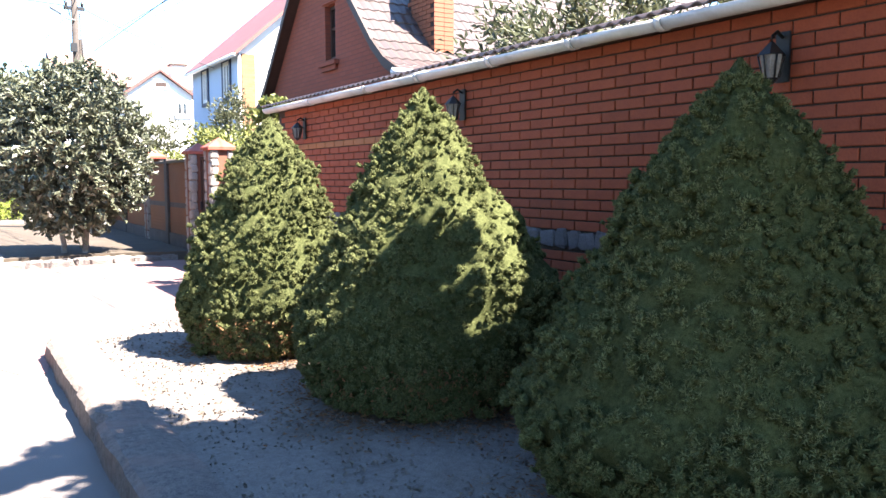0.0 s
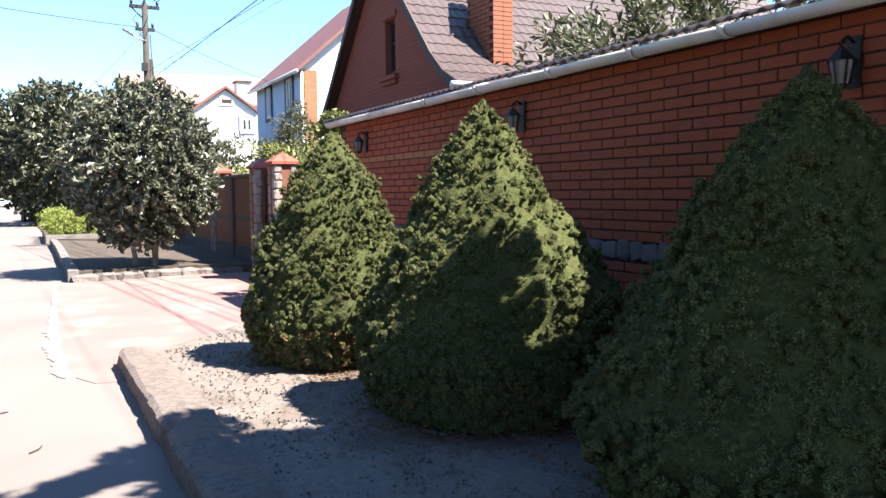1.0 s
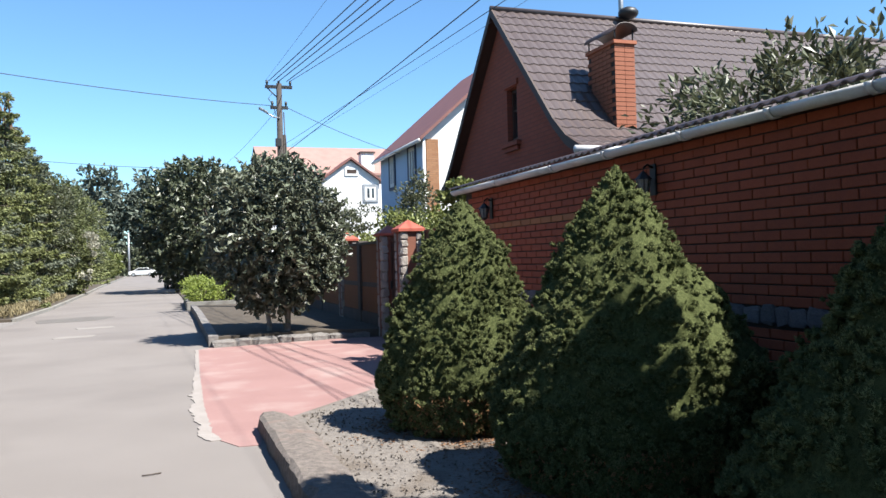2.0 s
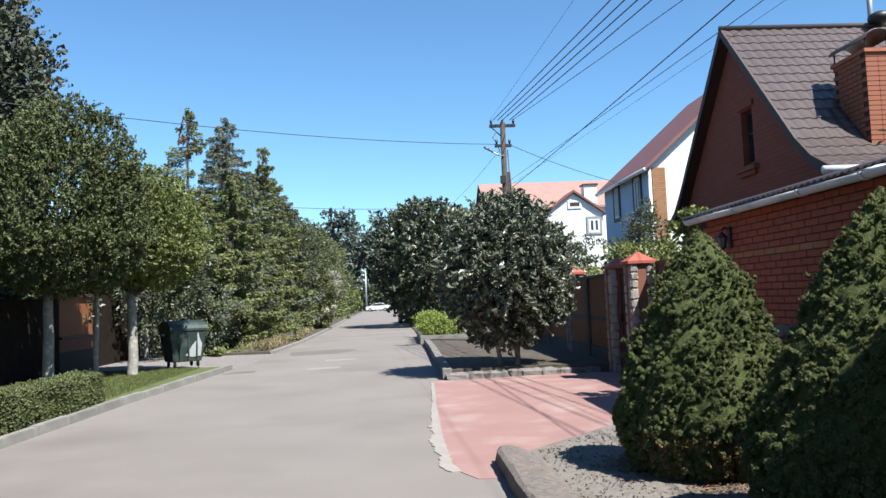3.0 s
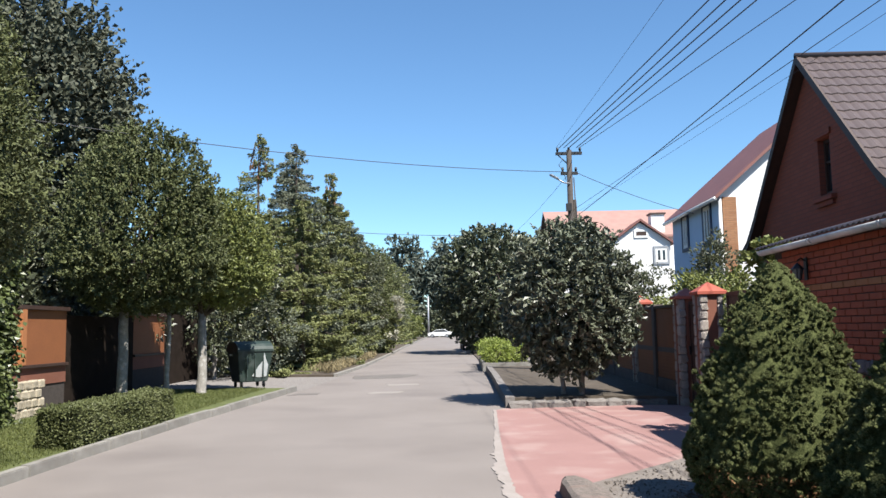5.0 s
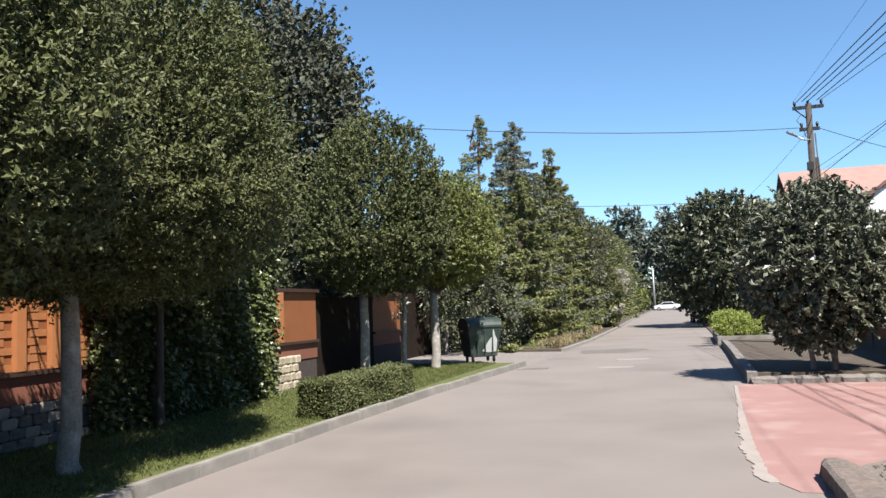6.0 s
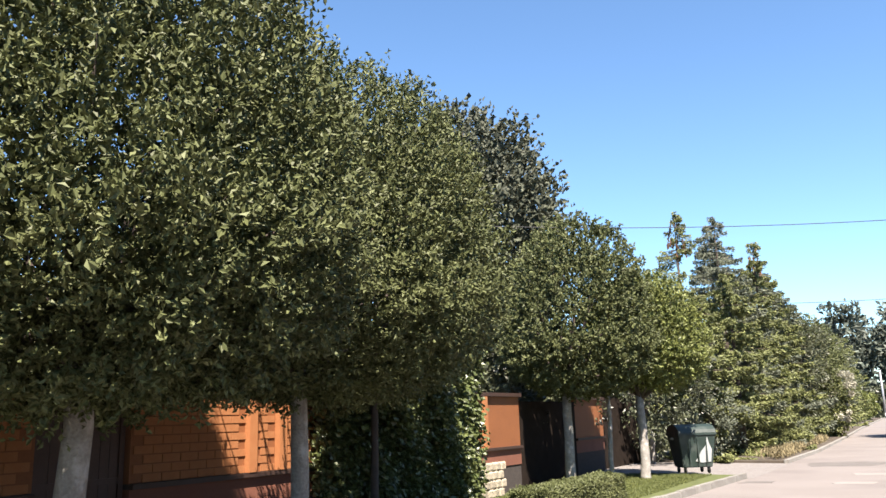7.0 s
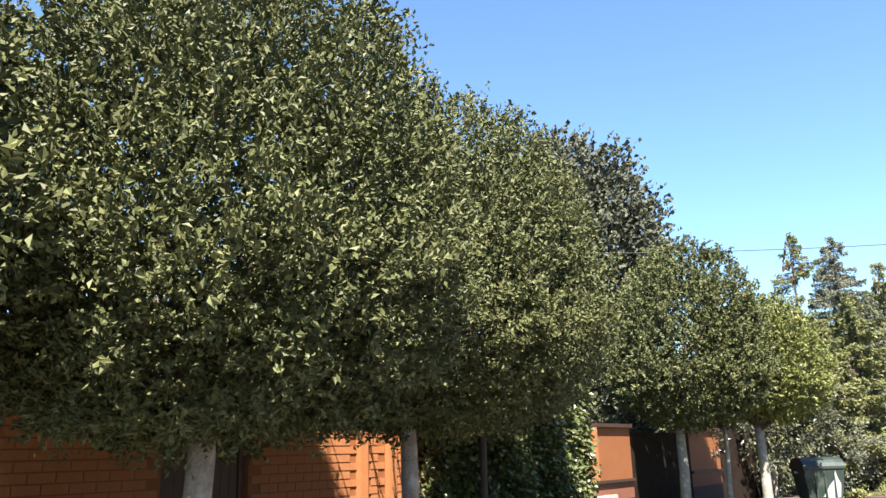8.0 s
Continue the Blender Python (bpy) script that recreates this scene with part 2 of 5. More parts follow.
# ---- mesh helpers ----
def obj(name, verts, faces, material, parent=None, label="", smooth=False):
    me = bpy.data.meshes.new(name)
    me.from_pydata([tuple(v) for v in verts], [], [tuple(f) for f in faces])
    if smooth:
        me.polygons.foreach_set("use_smooth", [True] * len(me.polygons))
    me.materials.append(material)
    ob = new(name, me)
    ob.parent = parent
    return tagged(ob, label)


def thing(name, label, category, at=(0, 0, 0), group="", kind=""):
    ob = new(name)
    ob.location = at
    ob.empty_display_size = 0.1
    return tagged(ob, label, category, group, kind)


def part(name, bm, material, parent=None, label="", bevel=0.0, smooth=False):
    if bevel:
        bmesh.ops.bevel(bm, geom=bm.edges[:], offset=bevel, segments=2, affect="EDGES", clamp_overlap=True)
    bmesh.ops.recalc_face_normals(bm, faces=bm.faces[:])
    me = bpy.data.meshes.new(name)
    bm.to_mesh(me)
    bm.free()
    if smooth:
        me.polygons.foreach_set("use_smooth", [True] * len(me.polygons))
    me.materials.append(material)
    ob = new(name, me)
    ob.parent = parent
    return tagged(ob, label)


def box(bm, x0, y0, z0, x1, y1, z1):
    vs = [bm.verts.new(p) for p in ((x0, y0, z0), (x1, y0, z0), (x1, y1, z0), (x0, y1, z0), (x0, y0, z1), (x1, y0, z1), (x1, y1, z1), (x0, y1, z1))]
    for f in ((0, 3, 2, 1), (4, 5, 6, 7), (0, 1, 5, 4), (1, 2, 6, 5), (2, 3, 7, 6), (3, 0, 4, 7)):
        bm.faces.new([vs[i] for i in f])
    return vs


def box_part(name, lo, hi, material, parent=None, label="", bevel=0.0):
    bm = bmesh.new()
    box(bm, *lo, *hi)
    return part(name, bm, material, parent, label, bevel)


def slab(bm, outline, z0, z1):
    """A flat prism over an outline; z1 may be a function of x, y."""
    top = [bm.verts.new((x, y, z1(x, y) if callable(z1) else z1)) for x, y in outline]
    low = [bm.verts.new((x, y, z0)) for x, y in outline]
    bm.faces.new(top)
    bm.faces.new(low[::-1])
    for i in range(len(outline)):
        j = (i + 1) % len(outline)
        bm.faces.new((top[i], low[i], low[j], top[j]))


def tube_data(path, radii, sides=6):
    verts, faces = [], []
    for k, p in enumerate(path):
        p = Vector(p)
        d = (Vector(path[min(k + 1, len(path) - 1)]) - Vector(path[max(k - 1, 0)])).normalized()
        a = d.orthogonal().normalized() if abs(d.z) > 0.95 else d.cross(Vector((0, 0, 1))).normalized()
        b = d.cross(a)
        r = radii[k] if isinstance(radii, (list, tuple)) else radii
        for s in range(sides):
            w = 2 * math.pi * s / sides
            verts.append(p + a * math.cos(w) * r + b * math.sin(w) * r)
    for k in range(len(path) - 1):
        for s in range(sides):
            q = (s + 1) % sides
            faces.append((k * sides + s, k * sides + q, (k + 1) * sides + q, (k + 1) * sides + s))
    faces += [tuple(range(sides))[::-1], tuple(range((len(path) - 1) * sides, len(path) * sides))]
    return verts, faces


def tube(name, path, radii, material, parent=None, label="", sides=6):
    v, f = tube_data(path, radii, sides)
    return obj(name, v, f, material, parent, label, smooth=True)


def tubes(name, runs, material, parent=None, label="", sides=5):
    verts, faces = [], []
    for path, radii in runs:
        v, f = tube_data(path, radii, sides)
        faces += [tuple(i + len(verts) for i in face) for face in f]
        verts += v
    return obj(name, verts, faces, material, parent, label, smooth=True)


def unit(a):
    return a / np.maximum(np.linalg.norm(a, axis=1, keepdims=True), 1e-9)


def leaves(name, points, along, size, aspect, rng, material, parent=None, label="", fold=0.18):
    """Many small folded leaves: each points along its own way and is turned at random about it."""
    n = len(points)
    t = unit(along)
    b = unit(np.cross(t, rng.normal(size=(n, 3))))
    up = np.cross(t, b)
    s = (size * rng.uniform(0.65, 1.3, n))[:, None]
    co = np.empty((n, 4, 3))
    co[:, 0] = points - t * s * 0.5
    co[:, 1] = points + b * s * aspect * 0.5 + up * s * fold
    co[:, 2] = points + t * s * 0.5
    co[:, 3] = points - b * s * aspect * 0.5 + up * s * fold
    me = bpy.data.meshes.new(name)
    me.from_pydata(co.reshape(-1, 3).tolist(), [], np.arange(4 * n).reshape(-1, 4).tolist())
    me.materials.append(material)
    ob = new(name, me)
    ob.parent = parent
    return tagged(ob, label)


# ---- ground ----
def ribbon(name, rows, z, material, parent=None, label="", thick=0.0):
    """A strip between left and right edges given as (y, x_left, x_right)."""
    verts, faces = [], []
    for y, a, b in rows:
        verts += [(a, y, z), (b, y, z)]
    for k in range(len(rows) - 1):
        faces.append((2 * k, 2 * k + 1, 2 * k + 3, 2 * k + 2))
    if thick:
        n = len(verts)
        verts += [(x, y, z - thick) for x, y, _ in verts]
        for k in range(len(rows) - 1):
            faces += [(2 * k, 2 * k + 2, 2 * k + 2 + n, 2 * k + n), (2 * k + 1, 2 * k + 1 + n, 2 * k + 3 + n, 2 * k + 3)]
        e = 2 * len(rows) - 2
        faces += [(0, n, n + 1, 1), (e, e + 1, e + 1 + n, e + n)]
    return obj(name, verts, faces, material, parent, label)


def left_x(y):
    return float(np.interp(y, [-40, 10, 14, 21, 29, 34, 52, 70, 150], [-5.2, -5.24, -5.15, -4.74, -4.6, -4.5, -4.85, -5.4, -6.9]))


def right_x(y):
    return float(np.interp(y, [-40, 8, 16, 24, 42, 80, 150], [0.52, 0.50, 0.47, 0.5, 0.35, -0.35, -1.3]))


ground = obj("ground", [(-900, -900, -0.06), (900, -900, -0.06), (900, 1400, -0.06), (-900, 1400, -0.06)], [(0, 1, 2, 3)], M_SOIL)
tagged(ground, "bare brown soil ground around the street", "ground", kind="structure")
ys = [-40, -20, -10, 0, 6, 8, 10, 12, 14, 16, 18, 20, 22, 24, 27, 30, 34, 38, 42, 48, 54, 60, 66, 72, 80, 100, 120, 145]
road = ribbon("road", [(y, left_x(y), right_x(y) + 0.05) for y in ys] + [(150, -40, 40)], 0.0, M_ASPHALT)
tagged(road, "pale sun-bleached grey asphalt street", "road", kind="structure")
verge = ribbon("verge", [(y, -8.6, left_x(y) - 0.12) for y in ys if y < 21] + [(21.0, -8.6, left_x(21.0) - 0.12)], 0.09, M_GRASS, thick=0.2)
tagged(verge, "narrow mown grass verge beside the kerb", "grass verge", kind="structure")
verge_far = ribbon("verge", [(y, -14, left_x(y) - 0.12) for y in (27, 30, 34, 38, 42, 48, 54, 60, 66, 72, 78, 100, 120, 140)], 0.09, M_SOIL, thick=0.2)
tagged(verge_far, "dry earth verge under the conifers", "verge", kind="structure")
apron = obj("driveway", [(-14, 21.0, 0.10), (left_x(21.0) + 0.12, 21.0, 0.004), (left_x(27) + 0.12, 27, 0.004), (-14, 27, 0.10)], [(0, 1, 2, 3)], M_CONCRETE)
tagged(apron, "pale concrete driveway crossing the verge", "driveway", kind="structure")

# mended patches and a drain cover in the road
for outline, m, lab in (([(-3.9, 25.6), (-2.3, 25.9), (-1.9, 27.6), (-2.6, 28.1), (-4.1, 27.3)], "dark", "dark bitumen patch in the road"), ([(-2.75, 19.7), (-1.95, 19.9), (-1.9, 20.4), (-2.7, 20.3)], "pale", "pale worn patch in the road"), ([(-2.5, 22.4), (-1.6, 22.6), (-1.7, 23.2), (-2.6, 23.0)], "pale", "pale worn patch in the road"), ([(-4.7, 19.6), (-4.0, 19.8), (-4.0, 20.25), (-4.6, 20.2)], "dark", "dark bitumen patch in the road")):
    pts = []
    for k in range(len(outline)):
        a, b = Vector(outline[k]), Vector(outline[(k + 1) % len(outline)])
        for s in range(6):
            p = a.lerp(b, s / 6)
            pts.append((p.x + random.uniform(-0.05, 0.05), p.y + random.uniform(-0.07, 0.07)))
    bm = bmesh.new()
    slab(bm, pts, -0.02, 0.005)
    o = part("road_patch", bm, M_PATCH if m == "dark" else M_WORN)
    tagged(o, lab, "road patch", kind="structure")

# kerb stones, left side
kerb = thing("kerb", "grey precast concrete kerb along the grass verge", "kerb", kind="structure")
bm = bmesh.new()
box(bm, -0.13, 0.006, -0.1, 0.0, 0.994, 0.13)
stone = part("kerb_stone", bm, M_KERB, kerb, bevel=0.012)
stone.location = (left_x(-8) + 0.0, -8, 0)
for k in range(1, 29):
    y = -8 + k
    o = stone.copy()
    scene.collection.objects.link(o)
    o.location = (left_x(y), y, random.uniform(-0.008, 0.008))
    o.rotation_euler = (0, 0, math.atan2(left_x(y) - left_x(y + 1), 1) + random.uniform(-0.006, 0.006))
kerb_far = ribbon("kerb", [(y, left_x(y) - 0.14, left_x(y)) for y in (27, 30, 34, 38, 42, 48, 54, 60, 66, 72, 78, 100, 120, 140)], 0.11, M_KERB, thick=0.25)
tagged(kerb_far, "weathered concrete kerb further down the street", "kerb", kind="structure")

# right side: kerb slab, gravel bed, red driveway, tree bed
near_kerb = thing("kerb", "thick cast concrete kerb with chipped edge", "kerb", kind="structure")
rows = [-20, -10, -4] + [-2 + 0.075 * k for k in range(131)]
verts, faces = [], []
for y in rows:
    j = [0.022 * noise.noise(Vector((y * 2.3, k * 3.1, 0))) + 0.012 * noise.noise(Vector((y * 9.0, k * 7.0, 4))) for k in range(6)]
    chip = max(0.0, noise.noise(Vector((y * 3.7, 9, 2))) - 0.15) * 0.09
    end = max(0.0, (y - 7.2) / 0.55)
    w = 0.37 * (1 - 0.3 * end)
    verts += [(0.50 + j[0], y, -0.1), (0.52 + j[0], y, 0.02), (0.525 + chip + j[1] * 0.7, y, 0.145 - chip * 0.6 + j[1] * 0.5), (0.565 + chip + j[2], y, 0.168 + j[2] * 0.4), (0.52 + w * 0.6, y, 0.165 + j[3] * 0.4), (0.52 + w + j[4], y, 0.135 + j[5] * 0.6), (0.52 + w + 0.03, y, -0.1)]
for k in range(len(rows) - 1):
    faces += [(7 * k + i, 7 * k + i + 1, 7 * k + i + 8, 7 * k + i + 7) for i in range(6)]
faces += [tuple(range(7))[::-1], tuple(range(7 * len(rows) - 7, 7 * len(rows)))]
obj("kerb_slab", verts, faces, M_OLDKERB, near_kerb)
bm = bmesh.new()
slab(bm, [(0.88, -20), (3.7, -20), (3.7, 10.15), (2.3, 9.4), (0.78, 7.75), (0.88, 7.2)], -0.1, 0.085)
bed = part("planting_bed", bm, M_GRAVEL)
tagged(bed, "grey gravel bed under the dwarf spruces", "gravel bed", kind="structure")
verts, faces, index = [], [], {}
for i in range(47):
    for k in range(200):
        x, y = 0.87 + i * 0.06, -1.5 + k * 0.06
        if y < 7.72 + (x - 0.8) * 1.02 and y < 9.3 + (x - 2.2) * 0.5:
            index[i, k] = len(verts)
            verts.append((x, y, 0.098 + 0.022 * noise.noise(Vector((x * 2.2, y * 2.2, 0))) + 0.010 * noise.noise(Vector((x * 11, y * 11, 5)))))
for i, k in index:
    q = [(i, k), (i + 1, k), (i + 1, k + 1), (i, k + 1)]
    if all(p in index for p in q):
        faces.append([index[p] for p in q])
obj("gravel_surface", verts, faces, M_GRAVEL, bed, smooth=True)
bm = bmesh.new()
slab(bm, [(0.07, 8.6), (0.08, 7.8), (0.17, 7.42), (0.30, 7.12), (0.48, 7.1), (0.55, 7.6), (0.78, 7.75), (2.3, 9.4), (3.7, 10.15), (5.2, 10.4), (5.2, 15.2), (3.7, 15.6), (2.4, 15.9), (1.2, 15.8), (0.5, 15.75), (0.23, 15.4), (0.12, 12), (0.07, 9.4)], -0.1, lambda x, y: 0.006 + 0.03 * max(0.0, x - 0.3) / 3.4)
red = part("driveway", bm, M_RED)
tagged(red, "faded red painted concrete driveway", "driveway", kind="structure")
bm = bmesh.new()
slab(bm, [(0.5, 15.85), (1.2, 15.9), (2.4, 16.05), (3.7, 15.7), (3.9, 15.7), (3.9, 28.6), (0.5, 28.6)], -0.1, 0.19)
tree_bed = part("planting_bed", bm, M_SOIL)
tagged(tree_bed, "raised earth bed round the dark-leaved tree", "planting bed", kind="structure")



# ---- plants ----
def spruce_profile(u, lean_in):
    """Outline of a clipped dwarf spruce: radius over height, 0 to 1 each."""
    low = 0.74 + 0.26 * min(1.0, u / 0.24) ** 0.7
    top = (1 - max(0.0, u - 0.2) / 0.8) ** lean_in
    return low * top


def dwarf_spruce(at, height, radius, seed, count, size, lean_in=0.86, label="", bulge=None, dry=0):
    rng = np.random.default_rng(seed)
    sp = thing("dwarf_spruce", label, "conifer shrub", at, "dwarf spruces along the wall")

    def reach(u, w):
        d = Vector((math.cos(w), math.sin(w), 0))
        p = Vector((d.x * radius, d.y * radius, u * height))
        lump = 0.07 * noise.noise(p * 3.0 + Vector((seed, 0, 0))) + 0.05 * noise.noise(Vector((p.x * 5, p.y * 5, p.z * 7 + seed))) + 0.06 * (abs(noise.noise(Vector((p.x * 11, p.y * 11, p.z * 13 + seed)))) * 2 - 0.5) + 0.03 * noise.noise(p * 14.0)
        r = radius * spruce_profile(u, lean_in) + lump * min(1.0, (1.02 - u) * 4)
        if bulge:
            r += bulge[2] * max(0.0, math.cos(w - bulge[0])) ** 6 * max(0.0, 1 - abs(u - bulge[1]) / 0.28)
        return max(0.02, r)

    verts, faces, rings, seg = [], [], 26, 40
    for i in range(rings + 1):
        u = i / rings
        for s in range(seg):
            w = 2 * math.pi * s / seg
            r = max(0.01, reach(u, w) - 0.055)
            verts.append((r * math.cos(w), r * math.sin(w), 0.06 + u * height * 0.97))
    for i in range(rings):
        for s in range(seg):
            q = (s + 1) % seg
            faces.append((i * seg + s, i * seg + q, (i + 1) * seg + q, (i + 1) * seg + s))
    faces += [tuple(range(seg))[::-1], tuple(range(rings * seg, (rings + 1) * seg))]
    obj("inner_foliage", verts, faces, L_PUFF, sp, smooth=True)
    tube("trunk", [(0, 0, -0.06), (0, 0, 0.5)], [0.07, 0.05], M_TWIG, sp)
    # rounded shoots packed over the surface, each bristling with fine needles
    area = math.pi * radius * height * 0.95
    n_puff = int(area / 0.00095)
    ball = bmesh.new()
    bmesh.ops.create_icosphere(ball, subdivisions=1, radius=1.0)
    ball_v = np.array([v.co for v in ball.verts])
    ball_f = np.array([[v.index for v in f.verts] for f in ball.faces])
    ball.free()
    u = rng.random(n_puff)
    u = np.where(rng.random(n_puff) < 0.8, 1 - np.sqrt(1 - u * 0.995), u)
    w = rng.random(n_puff) * 2 * math.pi
    pr = rng.uniform(0.012, 0.028, n_puff) * (1 - 0.25 * u)
    far = np.array([reach(p, q) for p, q in zip(u, w)])
    slope = 0.30 + 0.55 * u
    out = unit(np.stack([np.cos(w), np.sin(w), slope], 1))
    r = np.maximum(0.0, far - pr * 1.0 - rng.random(n_puff) ** 2 * 0.03)
    mid = np.stack([r * np.cos(w), r * np.sin(w), np.maximum(pr * 0.7, u * (height - 0.05) + 0.02)], 1)
    knob = 1 + 0.22 * rng.normal(size=(n_puff, len(ball_v)))
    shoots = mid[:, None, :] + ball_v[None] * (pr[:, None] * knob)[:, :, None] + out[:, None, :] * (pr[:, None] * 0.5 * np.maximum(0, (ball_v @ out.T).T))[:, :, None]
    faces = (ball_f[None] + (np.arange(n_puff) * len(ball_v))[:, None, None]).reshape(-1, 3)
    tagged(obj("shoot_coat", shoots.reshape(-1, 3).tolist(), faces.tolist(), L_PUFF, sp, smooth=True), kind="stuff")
    n = count
    pick = rng.choice(n_puff, n, p=pr ** 2 / (pr ** 2).sum())
    q = unit(unit(rng.normal(size=(n, 3))) + out[pick] * 1.0)
    pts = mid[pick] + q * (pr[pick] * rng.uniform(0.85, 1.15, n))[:, None] + out[pick] * (pr[pick] * 0.35)[:, None]
    way = q + rng.normal(size=(n, 3)) * 0.35
    way[:, 2] += 0.2
    pts[:, 2] = np.maximum(pts[:, 2], 0.015)
    tagged(leaves("needles", pts, way, size, 0.2, rng, L_SPRUCE, sp), kind="stuff")
    if dry:
        w = rng.normal(-2.0, 0.7, dry)
        z = rng.uniform(0.03, 0.38, dry)
        rr = np.array([reach(p / height, q) for p, q in zip(z, w)]) - rng.uniform(-0.01, 0.05, dry)
        leaves("dry_needles", np.stack([rr * np.cos(w), rr * np.sin(w), z], 1), way[:dry], 0.03, 0.34, rng, L_DRY, sp, "dead brown needles near the ground")
    return sp


def clumps(rng, centre, radii, count, clump_r, shell=0.55, squash=1.0):
    """Clump centres spread through the outer part of an ellipsoid."""
    d = unit(rng.normal(size=(count, 3)))
    r = rng.uniform(shell, 1.0, count) ** 0.6
    spread = d * r[:, None]
    if squash < 1:
        below = rng.random(count) < 0.27
        spread[:, 2] = np.abs(spread[:, 2]) * np.where(below, -1, 1)
        spread[below, :2] *= (1 / np.maximum(np.hypot(spread[below, 0], spread[below, 1]), 0.25) * np.sqrt(rng.random(below.sum())))[:, None]
        spread[below, 2] *= squash
    c = np.asarray(centre) + spread * np.asarray(radii)
    return c, clump_r * rng.uniform(0.6, 1.35, count), d


def leafy_crown(name, rng, centre, radii, n_clump, clump_r, n_leaf, leaf, aspect, material, parent, shell=0.55, label="", droop=0.0, keep=None, outward=0.8, flat=0.75, squash=1.0):
    c, cr, d = clumps(rng, centre, radii, n_clump, clump_r, shell, squash)
    if keep is not None:
        ok = np.array([keep(p) for p in c])
        c, cr, d = c[ok], cr[ok], d[ok]
    pick = rng.integers(0, len(c), n_leaf)
    q = unit(rng.normal(size=(n_leaf, 3))) * (rng.random(n_leaf) ** 0.33)[:, None]
    q[:, 2] *= flat
    pts = c[pick] + q * cr[pick][:, None]
    way = d[pick] * outward + q * 0.9 + rng.normal(size=(n_leaf, 3)) * 0.55
    way[:, 2] -= droop
    leaves(name, pts, way, leaf, aspect, rng, material, parent, label)
    return c


def clipped_crown(name, rng, centre, radii, n_shoot, per, leaf, aspect, material, parent, shoot=0.22, squash=0.45, depth=0.4, lift=0.5, ragged=0.07, keep=None):
    """A dense rounded crown: leafy shoots growing out of the outer part of an ellipsoid, flattened below."""
    d = unit(rng.normal(size=(n_shoot, 3)))
    bump = np.array([1 + ragged * noise.noise(Vector(q) * 3.1 + Vector((centre[2], 0, 0))) + ragged * 0.6 * noise.noise(Vector(q) * 8.0) for q in d])
    r = (1 - depth * rng.random(n_shoot) ** 1.5) * bump
    base = d * r[:, None]
    base[:, 2] *= np.where(base[:, 2] < 0, squash, 1.0)
    base = np.asarray(centre) + base * np.asarray(radii)
    if keep is not None:
        ok = np.array([keep(p) for p in base])
        base, d = base[ok], d[ok]
    way = unit(d / np.asarray(radii) * min(radii) + np.array([0, 0, lift]) + rng.normal(size=d.shape) * 0.4)
    long = shoot * rng.uniform(0.5, 1.3, len(base))
    along = np.tile(np.linspace(0.05, 1.0, per), len(base))
    way, base, long = np.repeat(way, per, 0), np.repeat(base, per, 0), np.repeat(long, per)
    n = len(base)
    pts = base + way * (long * along)[:, None] + rng.normal(size=(n, 3)) * 0.02
    leaves(name, pts, way * 0.5 + rng.normal(size=(n, 3)) * 0.55, leaf, aspect, rng, material, parent)
    return base[::per]


def limbs_to(rng, base, tops, trunk_r):
    """Tapered limbs from the head of the trunk out to the clumps."""
    runs = []
    base = Vector(base)
    for p in tops:
        p = Vector(p)
        m = base.lerp(p, 0.5) + Vector((rng.normal() * 0.08, rng.normal() * 0.08, 0.10 + rng.random() * 0.15)) * (p - base).length * 0.5
        r = trunk_r * rng.uniform(0.16, 0.32)
        runs.append(([base, base.lerp(m, 0.55), m, m.lerp(p, 0.6), p], [r, r * 0.8, r * 0.6, r * 0.35, r * 0.12]))
    return runs


def tree(name, at, seed, trunk_h, trunk_r, centre, radii, n_clump, clump_r, n_leaf, leaf, aspect, material, label, category="tree", group="", lean=(0, 0), shell=0.55, bark=None, extra_trunks=(), n_limb=26, clipped=None, **more):
    rng = np.random.default_rng(seed)
    t = thing(name, label, category, at, group)
    for k, (dx, dy, tx, ty, r) in enumerate(((0, 0, lean[0], lean[1], trunk_r), *extra_trunks)):
        path = [(dx + tx * s + rng.normal() * 0.012, dy + ty * s + rng.normal() * 0.012, -0.08 + (trunk_h + 0.08) * s) for s in (0, 0.08, 0.25, 0.5, 0.75, 1)]
        tube("trunk", path, [r * 1.35, r * 1.08, r, r * 0.95, r * 0.9, r * 0.82], bark or M_BARK, t, sides=10)
    if clipped:
        c = clipped_crown("crown", rng, centre, radii, n_leaf // clipped["per"], leaf=leaf, aspect=aspect, material=material, parent=t, **clipped)
    else:
        c = leafy_crown("crown", rng, centre, radii, n_clump, clump_r, n_leaf, leaf, aspect, material, t, shell, **more)
    tops = c[rng.permutation(len(c))[:n_limb]]
    obj_runs = limbs_to(rng, (lean[0], lean[1], trunk_h - 0.15), tops, trunk_r)
    tagged(tubes("branchwork", obj_runs, M_TWIG, t), kind="stuff")
    return t


